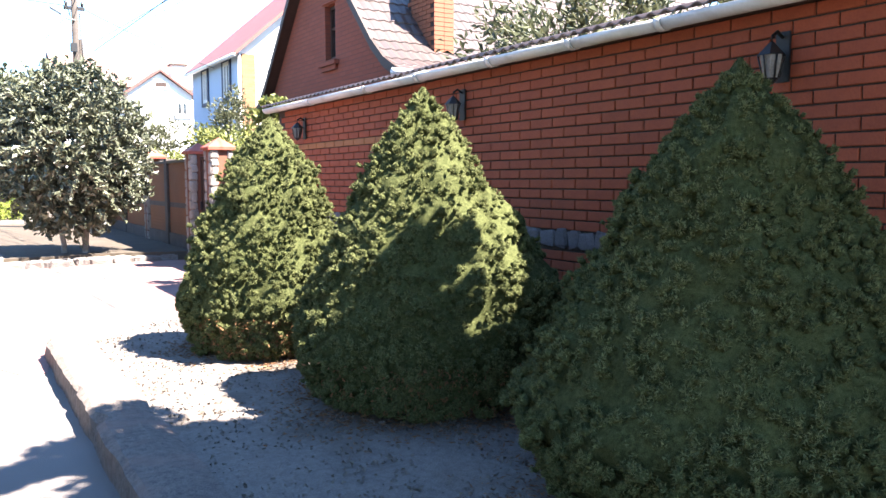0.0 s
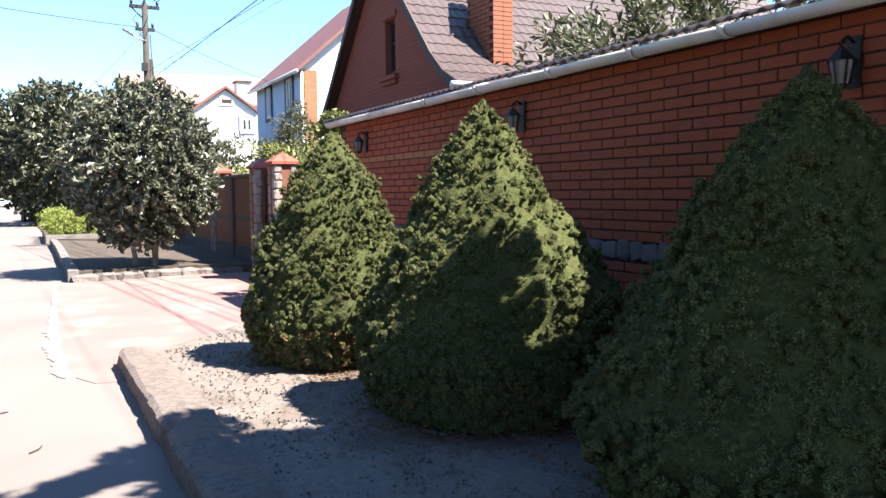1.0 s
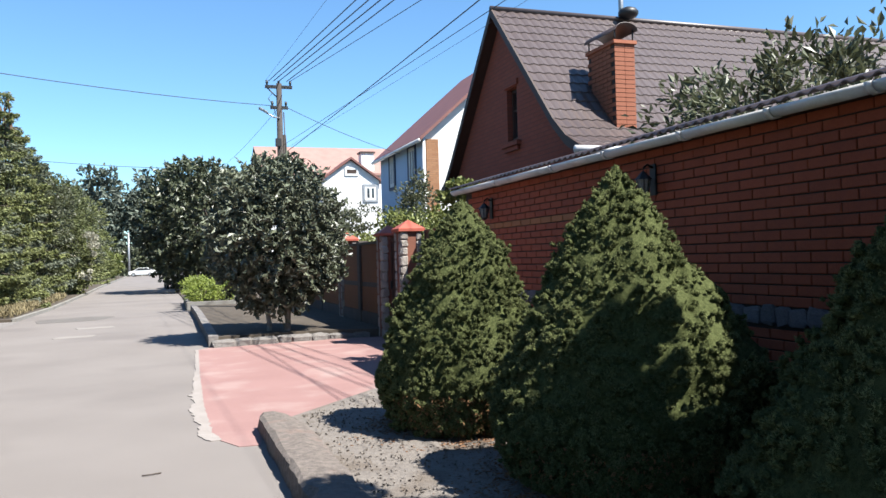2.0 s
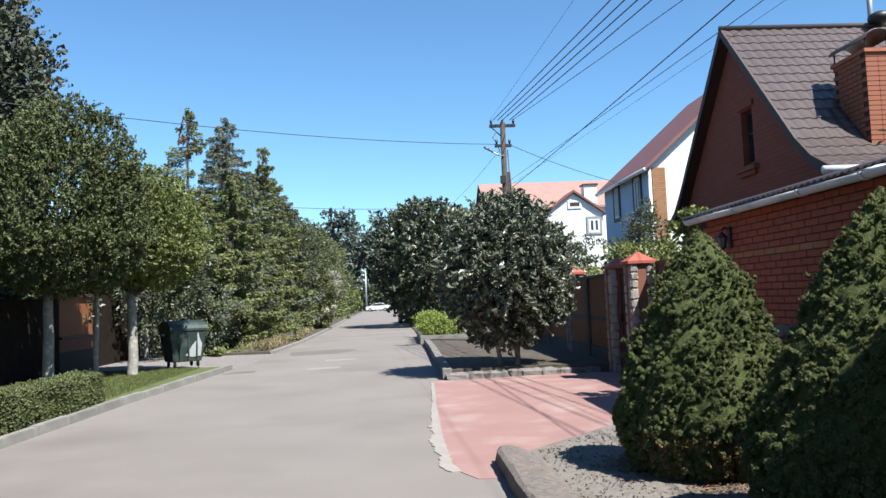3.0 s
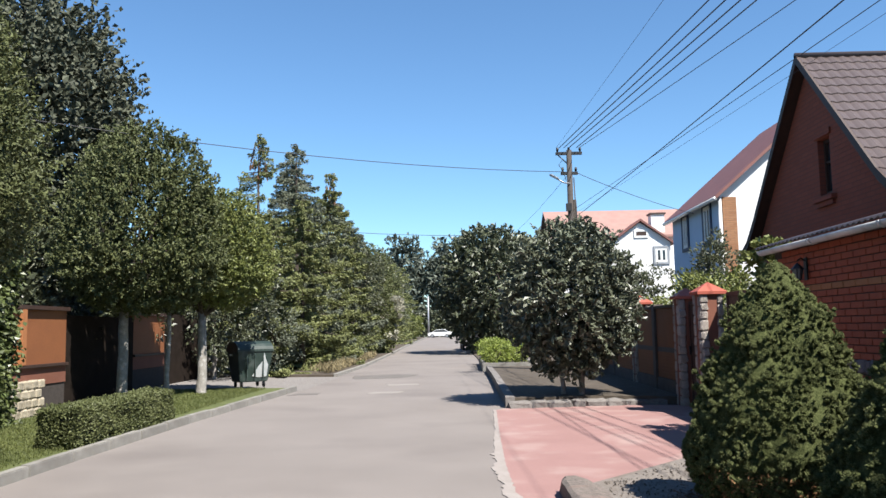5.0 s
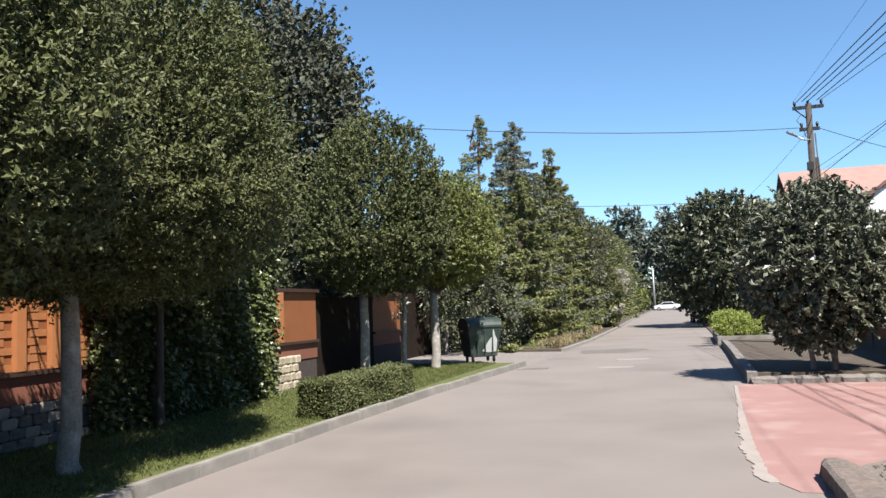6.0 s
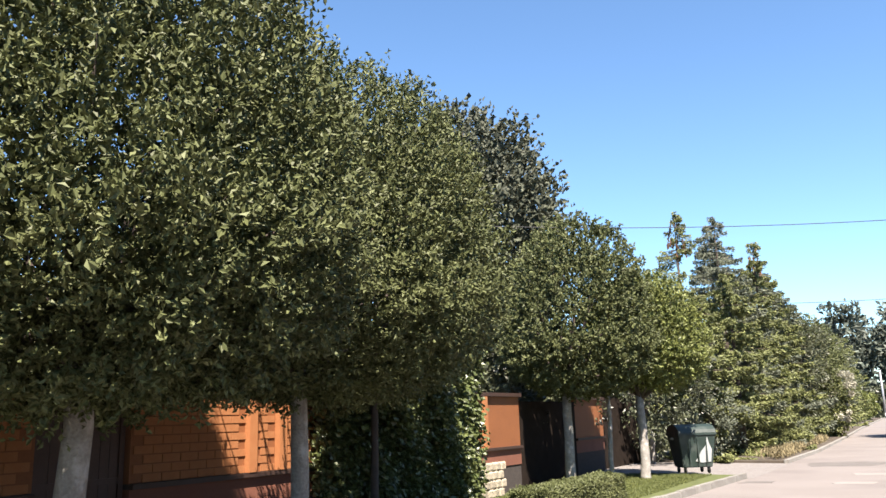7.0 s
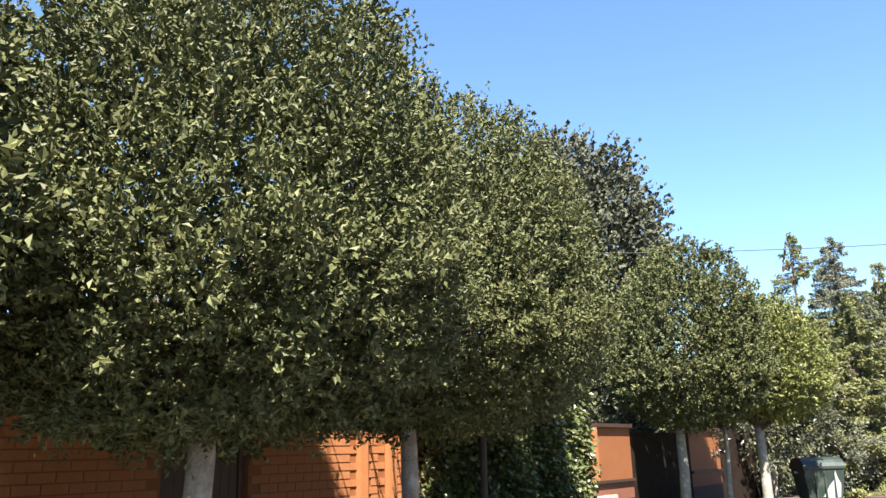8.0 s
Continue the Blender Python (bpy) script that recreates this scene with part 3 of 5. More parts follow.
def fir(at, height, radius, seed, n, leaf, material, label, name="spruce_tree", skirt=0.02, group="conifers beside the street", cones=False):
    """A spruce: whorls of drooping boughs, each a long flat spray of needles."""
    rng = np.random.default_rng(seed)
    t = thing(name, label, "conifer", at, group)
    tube("trunk", [(0, 0, -0.1), (0, 0, height * 0.5), (0, 0, height * 0.97)], [radius * 0.05 + 0.05, radius * 0.03 + 0.02, 0.01], M_TWIG, t)
    boughs = int(height * 13)
    u = rng.random(boughs) ** 0.8 * (1 - skirt) + skirt
    w = rng.random(boughs) * 2 * math.pi
    reach = radius * (1 - u) ** 0.72 * rng.uniform(0.62, 1.12, boughs) + 0.2
    wt = reach * (reach * 0.35 + 0.35)
    pick = rng.choice(boughs, n, p=wt / wt.sum())
    s = rng.random(n) ** 0.6
    side = rng.normal(size=n) * 0.16 * reach[pick] * (1.15 - s)
    fall = -0.22 * reach[pick] * s + 0.16 * reach[pick] * s ** 4 - np.abs(rng.normal(size=n)) * 0.10
    cw, sw = np.cos(w[pick]), np.sin(w[pick])
    rr = reach[pick] * s
    pts = np.stack([rr * cw - side * sw, rr * sw + side * cw, u[pick] * height + fall], 1)
    pts[:, 2] = np.maximum(pts[:, 2], 0.05)
    way = np.stack([cw + rng.normal(size=n) * 0.5, sw + rng.normal(size=n) * 0.5, -0.35 + rng.normal(size=n) * 0.4], 1)
    leaves("crown", pts, way, leaf, 0.3, rng, material, t)
    runs = []
    for k in range(0, boughs, 2):
        h = u[k] * height
        e = (reach[k] * 0.9 * math.cos(w[k]), reach[k] * 0.9 * math.sin(w[k]), max(0.06, h - 0.14 * reach[k]))
        runs.append(([(0, 0, h), (e[0] * 0.5, e[1] * 0.5, h - 0.05 * reach[k]), e], [0.02, 0.014, 0.005]))
    tagged(tubes("branchwork", runs, M_TWIG, t, sides=4), kind="stuff")
    if cones:
        m = 70
        w2 = rng.random(m) * 6.3
        z2 = height * rng.uniform(0.80, 0.955, m)
        r2 = 0.1 + radius * (1 - z2 / height) * 0.55
        o = leaves("cone_cluster", np.stack([r2 * np.cos(w2), r2 * np.sin(w2), z2], 1), np.stack([0 * w2, 0 * w2, -np.ones(m)], 1) + rng.normal(size=(m, 3)) * 0.2, 0.22, 0.4, rng, L_CONE, t, "clusters of brown hanging cones")
        tagged(o, kind="stuff")
    return t


dwarf_spruce((2.79, 2.33, 0.09), 1.98, 0.98, 11, 170000, 0.022, lean_in=0.74, label="dark green clipped dwarf spruce standing in tree shade")
dwarf_spruce((2.55, 4.61, 0.09), 2.07, 0.88, 23, 170000, 0.023, lean_in=0.72, label="dense conical dwarf spruce dappled with shadow", bulge=(-1.0, 0.40, 0.22), dry=900)
dwarf_spruce((2.23, 6.65, 0.09), 2.0, 0.80, 37, 180000, 0.024, lean_in=0.64, label="sunlit conical dwarf spruce beside the red driveway", dry=1500)

# street trees on the left verge
def sun_gap(at, y_mid, z_mid):
    """An opening cut into a crown along the sun's way, to throw a patch of sun on the garden wall."""
    def keep(p):
        x, y, z = p[0] + at[0], p[1] + at[1], p[2] + at[2]
        s = (x + 8.2) / sun_dir.x
        dy, dz = y - sun_dir.y * s - y_mid, z - sun_dir.z * s - z_mid
        return not (abs(dy + 0.5 * dz) < 0.85 and abs(dz) < 1.1)
    return keep


VERGE = "street trees on the verge"
BALL = dict(per=14, squash=0.45, ragged=0.10)
# first tree is added, nearly all out of view, to shade the wall
tree("street_tree", (-6.3, 0.1, 0.09), 4, 2.1, 0.11, (0.0, -0.2, 2.9), (2.2, 2.2, 2.6), 0, 0, 110000, 0.07, 0.6, L_ROUND, "round-headed tree added to shade the garden wall", group=VERGE, n_limb=24, clipped=BALL)
tree("street_tree", (-6.0, 3.65, 0.09), 5, 2.1, 0.115, (0.0, 0.0, 2.95), (2.05, 2.0, 2.85), 0, 0, 200000, 0.056, 0.55, L_ROUND, "round-headed street tree with a mottled grey trunk", group=VERGE, n_limb=40, clipped=dict(per=14, squash=0.47, depth=0.5, ragged=0.11))
tree("street_tree", (-6.5, 6.62, 0.09), 6, 2.1, 0.10, (0.0, 0.45, 2.95), (2.0, 2.1, 2.7), 0, 0, 175000, 0.056, 0.55, L_ROUND, "round-headed street tree with a smooth grey trunk", group=VERGE, n_limb=30, clipped=dict(BALL, keep=sun_gap((-6.5, 6.62, 0.09), 7.8, 1.6)))
# dark twig bark here stands in for shade on the trunk
tree("street_tree", (-7.6, 9.5, 0.09), 19, 2.1, 0.06, (0.1, 0.1, 3.0), (1.5, 1.6, 2.4), 0, 0, 60000, 0.062, 0.55, L_ROUND, "round street tree crowded against the creeper", group=VERGE, bark=M_TWIG, clipped=BALL)
tree("street_tree", (-8.1, 18.0, 0.09), 7, 2.15, 0.12, (0.4, 0.0, 3.3), (1.8, 1.9, 2.95), 0, 0, 70000, 0.082, 0.6, L_ROUND, "tall rounded street tree in front of the fence", group=VERGE, clipped=BALL)
tree("street_tree", (-7.4, 18.9, 0.09), 8, 2.0, 0.06, (0.3, 0.8, 3.2), (1.3, 1.4, 1.5), 0, 0, 22000, 0.08, 0.6, L_YELLOW, "slender young street tree with pale trunk", group=VERGE, clipped=BALL)
tree("street_tree", (-6.75, 19.4, 0.09), 9, 2.0, 0.115, (0.25, 0.5, 3.0), (1.3, 1.6, 2.0), 0, 0, 42000, 0.08, 0.6, L_YELLOW, "yellowish green round street tree by the waste container", group=VERGE, clipped=BALL)
tree("lime_tree", (-12.3, 20.4, 0), 10, 4.0, 0.22, (0.15, 0.2, 6.5), (2.7, 2.8, 4.1), 0, 0, 42000, 0.17, 0.8, L_DARK, "dark broad-leaved tree rising behind the fence", clipped=dict(per=9, shoot=0.75, squash=0.9, ragged=0.16, lift=0.35))
# round dark tree in the raised bed
tree("ornamental_tree", (2.02, 16.4, 0.19), 12, 0.95, 0.06, (-0.12, 0.1, 1.9), (1.27, 1.3, 1.55), 0, 0, 24000, 0.135, 0.5, L_GREYLEAF, "dark glossy round ornamental tree with two trunks", extra_trunks=((-0.32, 0.15, -0.1, 0.1, 0.05), (0.05, 0.3, 0.1, 0.2, 0.04)), clipped=dict(per=9, shoot=0.26, squash=0.92, ragged=0.16, lift=-0.2, depth=0.5))
tree("chestnut_tree", (2.9, 50, 0), 13, 2.0, 0.25, (-1.45, 0, 4.0), (3.0, 4.2, 3.7), 0, 0, 16000, 0.32, 0.55, L_CHESTNUT, "large dark green chestnut tree at the roadside", clipped=dict(per=7, shoot=0.6, squash=0.98, ragged=0.16, lift=-0.2))
tree("chestnut_tree", (5.4, 59, 0), 14, 2.0, 0.25, (0, 0, 3.9), (3.6, 4.2, 3.3), 0, 0, 11000, 0.36, 0.55, L_CHESTNUT, "large dark green chestnut tree at the roadside", clipped=dict(per=7, shoot=0.6, squash=0.98, ragged=0.16, lift=-0.2))
# fruit tree over the brick wall
tree("fruit_tree", (6.6, 6.6, 0), 15, 1.7, 0.12, (-0.2, 0.3, 2.75), (1.5, 2.6, 1.15), 150, 0.36, 6500, 0.13, 0.42, L_FRUIT, "fruit tree looking over the brick wall", shell=0.5)
# shade tree outside the view, whose shadow falls on the bed
boughs = tree("shade_tree", (4.9, -0.6, 0), 16, 3.0, 0.18, (-1.6, 0.78, 4.2), (2.6, 1.85, 1.4), 165, 0.31, 80000, 0.15, 0.6, L_ROUND, "dense leafy tree shading the gravel bed", shell=0.1)

leafy_crown("outer_boughs", np.random.default_rng(18), (-1.9, 2.5, 4.1), (1.2, 0.85, 0.9), 30, 0.26, 7500, 0.13, 0.6, L_ROUND, boughs, 0.2)
tree("shade_tree", (2.0, -1.6, 0.09), 17, 2.8, 0.15, (-0.7, 2.2, 4.5), (2.6, 2.0, 1.4), 95, 0.32, 42000, 0.14, 0.6, L_ROUND, "leafy tree whose shade reaches the kerb", shell=0.1)

# conifers down the left side
for k, (x, y, h, r, mtl, cones) in enumerate(((-8.4, 31, 9.4, 2.6, L_FIR, True), (-7.4, 33.5, 9.6, 2.6, L_BLUEFIR, False), (-8.2, 36, 10.0, 2.6, L_BLUEFIR, False), (-6.7, 38.0, 9.2, 2.1, L_FIR, True), (-7.0, 40.5, 8.6, 2.2, L_BLUEFIR, False), (-7.1, 28.2, 5.6, 1.7, L_FIR, False),
                                             (-6.6, 30.8, 6.8, 1.9, L_FIR, False), (-6.6, 34.5, 7.4, 2.0, L_FIR, False), (-6.5, 41.5, 7.9, 2.1, L_FIR, False), (-6.6, 45.5, 7.9, 2.1, L_BLUEFIR, False), (-7.2, 50, 7.8, 2.2, L_FIR, False),
                                             (-7.8, 56, 7.6, 2.4, L_FIR, False), (-7.9, 63, 8.2, 2.7, L_FIR, False), (-7.9, 71, 8.6, 2.8, L_FIR, False), (-8.2, 80, 8.8, 2.8, L_FIR, False), (-8.4, 91, 9.4, 3.0, L_FIR, False), (-8.8, 104, 9.8, 3.0, L_FIR, False), (-9.2, 120, 11, 3.2, L_FIR, False), (-10.5, 27.5, 7.0, 2.1, L_FIR, False))):
    fir((x, y, 0.05), h, r, 60 + k, 46000 if y < 40 else 22000 if y < 60 else 10000, 0.13 if y < 40 else 0.19 if y < 60 else 0.30, mtl, ("tall spruce with brown cones in its top" if cones else "bushy dark green spruce beside the street" if mtl is L_FIR else "grey-green spruce with an open top"), cones=cones)


# ---- brick boundary wall, right ----
WX = 3.68
wall = box_part("wall_right", (WX + 0.014, -20, -0.1), (WX + 0.30, 10.35, 2.46), M_MORTAR)
tagged(wall, "red brick boundary wall with a grey stone band", "boundary wall", kind="structure")
box_part("plinth", (WX - 0.03, -20, -0.1), (WX + 0.01, 10.36, 0.575), M_STONE, wall, "grey stone plinth", 0.006)
verts, faces = [], []
for k in range(0, 660):
    y = -2.0 + k * 12.6 / 660
    h = 0.011 * math.sin(k * 12.6 / 660 * 2 * math.pi / 0.115)
    verts += [(WX - 0.16, y, 2.545 + h), (WX + 0.36, y, 2.69 + h), (WX + 0.36, y, 2.678 + h), (WX - 0.16, y, 2.533 + h)]
    if k:
        a, b = 4 * (k - 1), 4 * k
        faces += [(a, b, b + 1, a + 1), (a + 3, a + 2, b + 2, b + 3), (a, a + 3, b + 3, b)]
obj("coping", verts, faces, M_ROOF, wall, "dark brown corrugated metal coping", smooth=True)
box_part("fascia", (WX - 0.05, -20, 2.455), (WX + 0.3, 10.38, 2.525), M_DARKWOOD, wall, "dark boarded eave")

gutter = thing("gutter", "white half-round gutter under the wall coping", "gutter", (WX - 0.13, 0, 2.50))


def trough(y0, y1):
    verts, faces, sides = [], [], 9
    for y in (y0, y1):
        for r in (0.062, 0.056):
            for s in range(sides):
                w = math.pi + math.pi * s / (sides - 1)
                verts.append((r * math.cos(w), y, r * math.sin(w)))
    for s in range(sides - 1):
        faces += [(s, s + 1, 2 * sides + s + 1, 2 * sides + s), (sides + s, 3 * sides + s, 3 * sides + s + 1, sides + s + 1), (s, sides + s, sides + s + 1, s + 1), (2 * sides + s, 2 * sides + s + 1, 3 * sides + s + 1, 3 * sides + s)]
    faces += [(0, 2 * sides, 3 * sides, sides), (sides - 1, 2 * sides - 1, 4 * sides - 1, 3 * sides - 1)]
    return verts, faces


joints = [-3.0, -0.5, 2.0, 3.47, 4.27, 5.22, 6.35, 7.4, 8.9, 10.42]
for y0, y1 in zip(joints, joints[1:]):
    v, f = trough(y0 + 0.002, y1 - 0.002)
    obj("gutter_length", v, f, M_GUTTER, gutter, smooth=True)
for y in joints[1:-1]:
    v, f = trough(y - 0.025, y + 0.025)
    obj("joint_collar", [(x * 1.13, yy, z * 1.13) for x, yy, z in v], f, M_GUTTER, gutter, "slightly proud joint collar", smooth=True)
bm = bmesh.new()
slab(bm, [(0.064 * math.cos(math.pi + math.pi * s / 8), 0.064 * math.sin(math.pi + math.pi * s / 8)) for s in range(9)], 0, 0.01)
o = part("end_cap", bm, M_GUTTER, gutter)
o.matrix_basis = pose(0, 10.43, 0, 90, 0, 0)


def wall_lantern(y):
    ln = thing("wall_lantern", "black wall lantern with smoky glass on the brick wall", "wall lamp", (WX - 0.004, y, 2.06), "lanterns on the brick wall")
    ln.scale = (0.78, 0.78, 0.78)
    box_part("back_plate", (-0.02, -0.055, 0.0), (0.0, 0.055, 0.34), M_BLACK, ln, bevel=0.004)
    tube("bracket", [(-0.02, 0, 0.30), (-0.08, 0, 0.335), (-0.13, 0, 0.30), (-0.135, 0, 0.25)], 0.012, M_BLACK, ln)
    bm = bmesh.new()
    bmesh.ops.create_cone(bm, cap_ends=True, segments=6, radius1=0.10, radius2=0.015, depth=0.09, matrix=Matrix.Translation((-0.135, 0, 0.215)))
    part("cap", bm, M_BLACK, ln)
    bm = bmesh.new()
    bmesh.ops.create_cone(bm, cap_ends=True, segments=6, radius1=0.05, radius2=0.082, depth=0.15, matrix=Matrix.Translation((-0.135, 0, 0.095)))
    part("glass", bm, M_SMOKE, ln, "smoky glass panes")
    for k in range(6):
        w = math.pi / 3 * k
        tube("glazing_bar", [(-0.135 + 0.053 * math.cos(w), 0.053 * math.sin(w), 0.02), (-0.135 + 0.086 * math.cos(w), 0.086 * math.sin(w), 0.172)], 0.006, M_BLACK, ln, sides=4)
    bm = bmesh.new()
    bmesh.ops.create_cone(bm, cap_ends=True, segments=6, radius1=0.015, radius2=0.056, depth=0.04, matrix=Matrix.Translation((-0.135, 0, 0.0)))
    part("base", bm, M_BLACK, ln)


for y in (2.74, 5.83, 9.4):
    wall_lantern(y)

# ---- red brick house behind the wall ----
GX = 5.68
house = thing("house", "red brick house with a steep brown metal-tile roof", "house", (GX, 0, -0.05))
gable = [(10.85, 0), (16.1, 0), (16.1, 3.25), (15.9, 3.45), (13.5, 6.02), (10.95, 3.5), (10.85, 3.35)]
win = [(12.88, 3.72), (13.31, 3.72), (13.31, 4.66), (12.88, 4.66)]
bm = bmesh.new()
for x in (0.0, 0.3):
    vo = [bm.verts.new((x, y, z)) for y, z in gable]
    vi = [bm.verts.new((x, y, z)) for y, z in win]
    e = [bm.edges.new((q[i], q[(i + 1) % len(q)])) for q in (vo, vi) for i in range(len(q))]
    bmesh.ops.triangle_fill(bm, use_beauty=True, edges=e)
    if x:
        for q, p in ((vo, po), (vi, pi_)):
            for i in range(len(q)):
                j = (i + 1) % len(q)
                bm.faces.new((q[i], q[j], p[j], p[i]))
    po, pi_ = vo, vi
part("gable_wall", bm, M_GABLE, house, "plain red-brown brick gable")
box_part("side_wall", (0.3, 10.85, 0), (9.5, 11.1, 3.3), M_GABLE, house)
box_part("side_wall", (0.3, 15.85, 0), (9.5, 16.1, 3.3), M_GABLE, house)
window = new("window")
window.parent = house
tagged(window, "narrow dark-framed attic window")
box_part("glass", (0.15, 12.90, 3.74), (0.16, 13.29, 4.64), M_GLASS, window)
for lo, hi in (((0.10, 12.885, 3.725), (0.17, 12.935, 4.655)), ((0.10, 13.255, 3.725), (0.17, 13.305, 4.655)), ((0.10, 12.935, 3.725), (0.17, 13.255, 3.78)), ((0.10, 12.935, 4.60), (0.17, 13.255, 4.655)), ((0.11, 12.935, 4.25), (0.17, 13.255, 4.29))):
    box_part("window_frame", lo, hi, M_DARKWOOD, window)
box_part("window_sill", (-0.09, 12.74, 3.60), (0.1, 13.45, 3.68), M_GABLE, window, "brick sill ledge", 0.006)
box_part("sill_corbel", (-0.05, 12.80, 3.52), (-0.002, 13.39, 3.598), M_GABLE, window)
box_part("lintel", (-0.035, 12.80, 4.68), (-0.002, 13.39, 4.78), M_GABLE, window)


def tile_roof(name, line, x0, x1, material, parent, label):
    """Metal-tile sheet: waves across, a step for each course down the slope given by (y, z) points."""
    pts = [Vector((0, y, z)) for y, z in line]
    lengths = [0.0]
    for a, b in zip(pts, pts[1:]):
        lengths.append(lengths[-1] + (b - a).length)
    steps = []
    d = 0.0
    while d < lengths[-1]:
        steps += [(d, 0.018), (min(d + 0.25, lengths[-1]), 0.0)]
        d += 0.26
    cols = int((x1 - x0) / 0.046)
    verts, faces = [], []
    for d, lift in steps:
        k = max(i for i in range(len(pts) - 1) if lengths[i] <= d + 1e-9)
        q = pts[k].lerp(pts[k + 1], (d - lengths[k]) / (lengths[k + 1] - lengths[k]))
        t = (pts[k + 1] - pts[k]).normalized()
        nrm = Vector((0, -t.z, t.y)) if t.y > 0 else Vector((0, t.z, -t.y))
        for c in range(cols + 1):
            x = x0 + (x1 - x0) * c / cols
            h = 0.010 * math.sin(2 * math.pi * x / 0.183) + lift
            verts.append((x, q.y + nrm.y * h, q.z + nrm.z * h))
    for r in range(len(steps) - 1):
        for c in range(cols):
            a = r * (cols + 1) + c
            faces.append((a, a + 1, a + cols + 2, a + cols + 1))
    return obj(name, verts, faces, material, parent, label, smooth=False)


near_slope = [(10.30, 3.20), (10.75, 3.42), (11.15, 3.74), (13.5, 6.2)]
far_slope = [(16.75, 3.0), (16.3, 3.25), (15.9, 3.62), (13.5, 6.2)]
tile_roof("roof", near_slope, -0.18, 9.8, M_ROOF, house, "brown stepped metal tiles")
tile_roof("roof", far_slope, -0.18, 9.8, M_ROOF, house, "brown stepped metal tiles")
for line in (near_slope, far_slope):
    for (y0, z0), (y1, z1) in zip(line, line[1:]):
        bm = bmesh.new()
        a = [bm.verts.new(p) for p in ((-0.20, y0, z0 + 0.03), (-0.20, y1, z1 + 0.03), (-0.20, y1, z1 - 0.13), (-0.20, y0, z0 - 0.13))]
        b = [bm.verts.new((-0.16, *q.co[1:])) for q in a]
        bm.faces.new(a), bm.faces.new(b[::-1])
        for i in range(4):
            bm.faces.new((a[i], b[i], b[(i + 1) % 4], a[(i + 1) % 4]))
        part("barge_board", bm, M_DARKWOOD, house, "dark brown rake board")
        bm = bmesh.new()
        vs = [bm.verts.new(p) for p in ((-0.16, y0, z0 - 0.10), (-0.16, y1, z1 - 0.10), (0.02, y1, z1 - 0.10), (0.02, y0, z0 - 0.10))]
        bm.faces.new(vs)
        part("soffit", bm, M_DARKWOOD, house)
tube("ridge_cap", [(-0.2, 13.5, 6.215), (9.8, 13.5, 6.215)], 0.055, M_ROOF, house, sides=8)
tube("eave_gutter", [(-0.3, 10.27, 3.16), (1.0, 10.27, 3.155), (9.8, 10.27, 3.15)], 0.06, M_GUTTER, house, "white gutter", sides=10)
tube("downpipe", [(0.35, 10.29, 3.12), (0.35, 10.6, 2.9), (0.35, 10.8, 2.8), (0.35, 10.8, 0.1)], 0.045, M_GUTTER, house, "white downpipe", sides=8)
# chimney
chimney = new("chimney")
chimney.parent = house
tagged(chimney, "orange brick chimney under an arched metal hood")
CX0, CX1, CY0, CY1, CT = 0.86, 1.23, 11.0, 11.85, 4.97
box_part("core", (CX0 + 0.012, CY0 + 0.012, 3.3), (CX1 - 0.012, CY1 - 0.012, CT), M_MORTAR, chimney)
bm = bmesh.new()
box(bm, 0.0, -0.118, 0.0, 0.012, 0.118, 0.062)
side_brick = part("brick", bm, M_CHIMNEY, chimney)
side_brick.location = (CX0, CY0 + 0.12, 3.4)
bm = bmesh.new()
box(bm, -0.09, 0.0, 0.0, 0.09, 0.012, 0.062)
front_brick = part("brick", bm, M_CHIMNEY, chimney)
front_brick.location = (CX0 + 0.09, CY0, 3.5)
for r in range(22):
    z = 3.40 + r * 0.072
    for k in range(4):
        y = CY0 + 0.12 + k * 0.246 - (0.123 if r % 2 else 0)
        if r + k and CY0 + 0.1 < y + 0.12 and y - 0.10 < CY1 - 0.05 and CY0 + 0.11 <= y <= CY1 - 0.11:
            o = side_brick.copy()
            scene.collection.objects.link(o)
            o.location = (CX0, y, z)
    for k in range(2):
        o = front_brick.copy()
        scene.collection.objects.link(o)
        o.location = (CX0 + 0.092 + k * 0.186, CY0, z)
box_part("crown", (CX0 - 0.03, CY0 - 0.03, CT), (CX1 + 0.03, CY1 + 0.03, CT + 0.06), M_CHIMNEY, chimney, bevel=0.005)
for x in (CX0 + 0.02, CX1 - 0.02):
    for y in (CY0 + 0.02, CY1 - 0.02):
        tube("hood_post", [(x, y, CT + 0.05), (x, y, CT + 0.24)], 0.014, M_BLACK, chimney, sides=5)
verts, faces = [], []
for k in range(11):
    w = math.pi * k / 10
    x, z = (CX0 + CX1) / 2 - 0.20 * math.cos(w), CT + 0.20 + 0.12 * math.sin(w)
    verts += [(x, CY0 - 0.08, z), (x, CY1 + 0.08, z), (x, CY0 - 0.08, z + 0.012), (x, CY1 + 0.08, z + 0.012)]
    if k:
        a, b = 4 * (k - 1), 4 * k
        faces += [(a, a + 1, b + 1, b), (a + 2, b + 2, b + 3, a + 3), (a, b, b + 2, a + 2), (a + 1, a + 3, b + 3, b + 1)]
obj("hood", verts, faces, M_ROOF, chimney, "arched dark metal hood", smooth=True)
flue = new("flue")
flue.parent = house
tube("pipe", [(2.65, 13.6, 5.9), (2.65, 13.6, 7.2)], 0.05, M_GREY, flue, "pale metal flue pipe", sides=8)
bm = bmesh.new()
bmesh.ops.create_uvsphere(bm, u_segments=14, v_segments=7, radius=0.2, matrix=pose(2.62, 13.3, 6.28) @ Matrix.Diagonal((1, 1, 0.6, 1)))
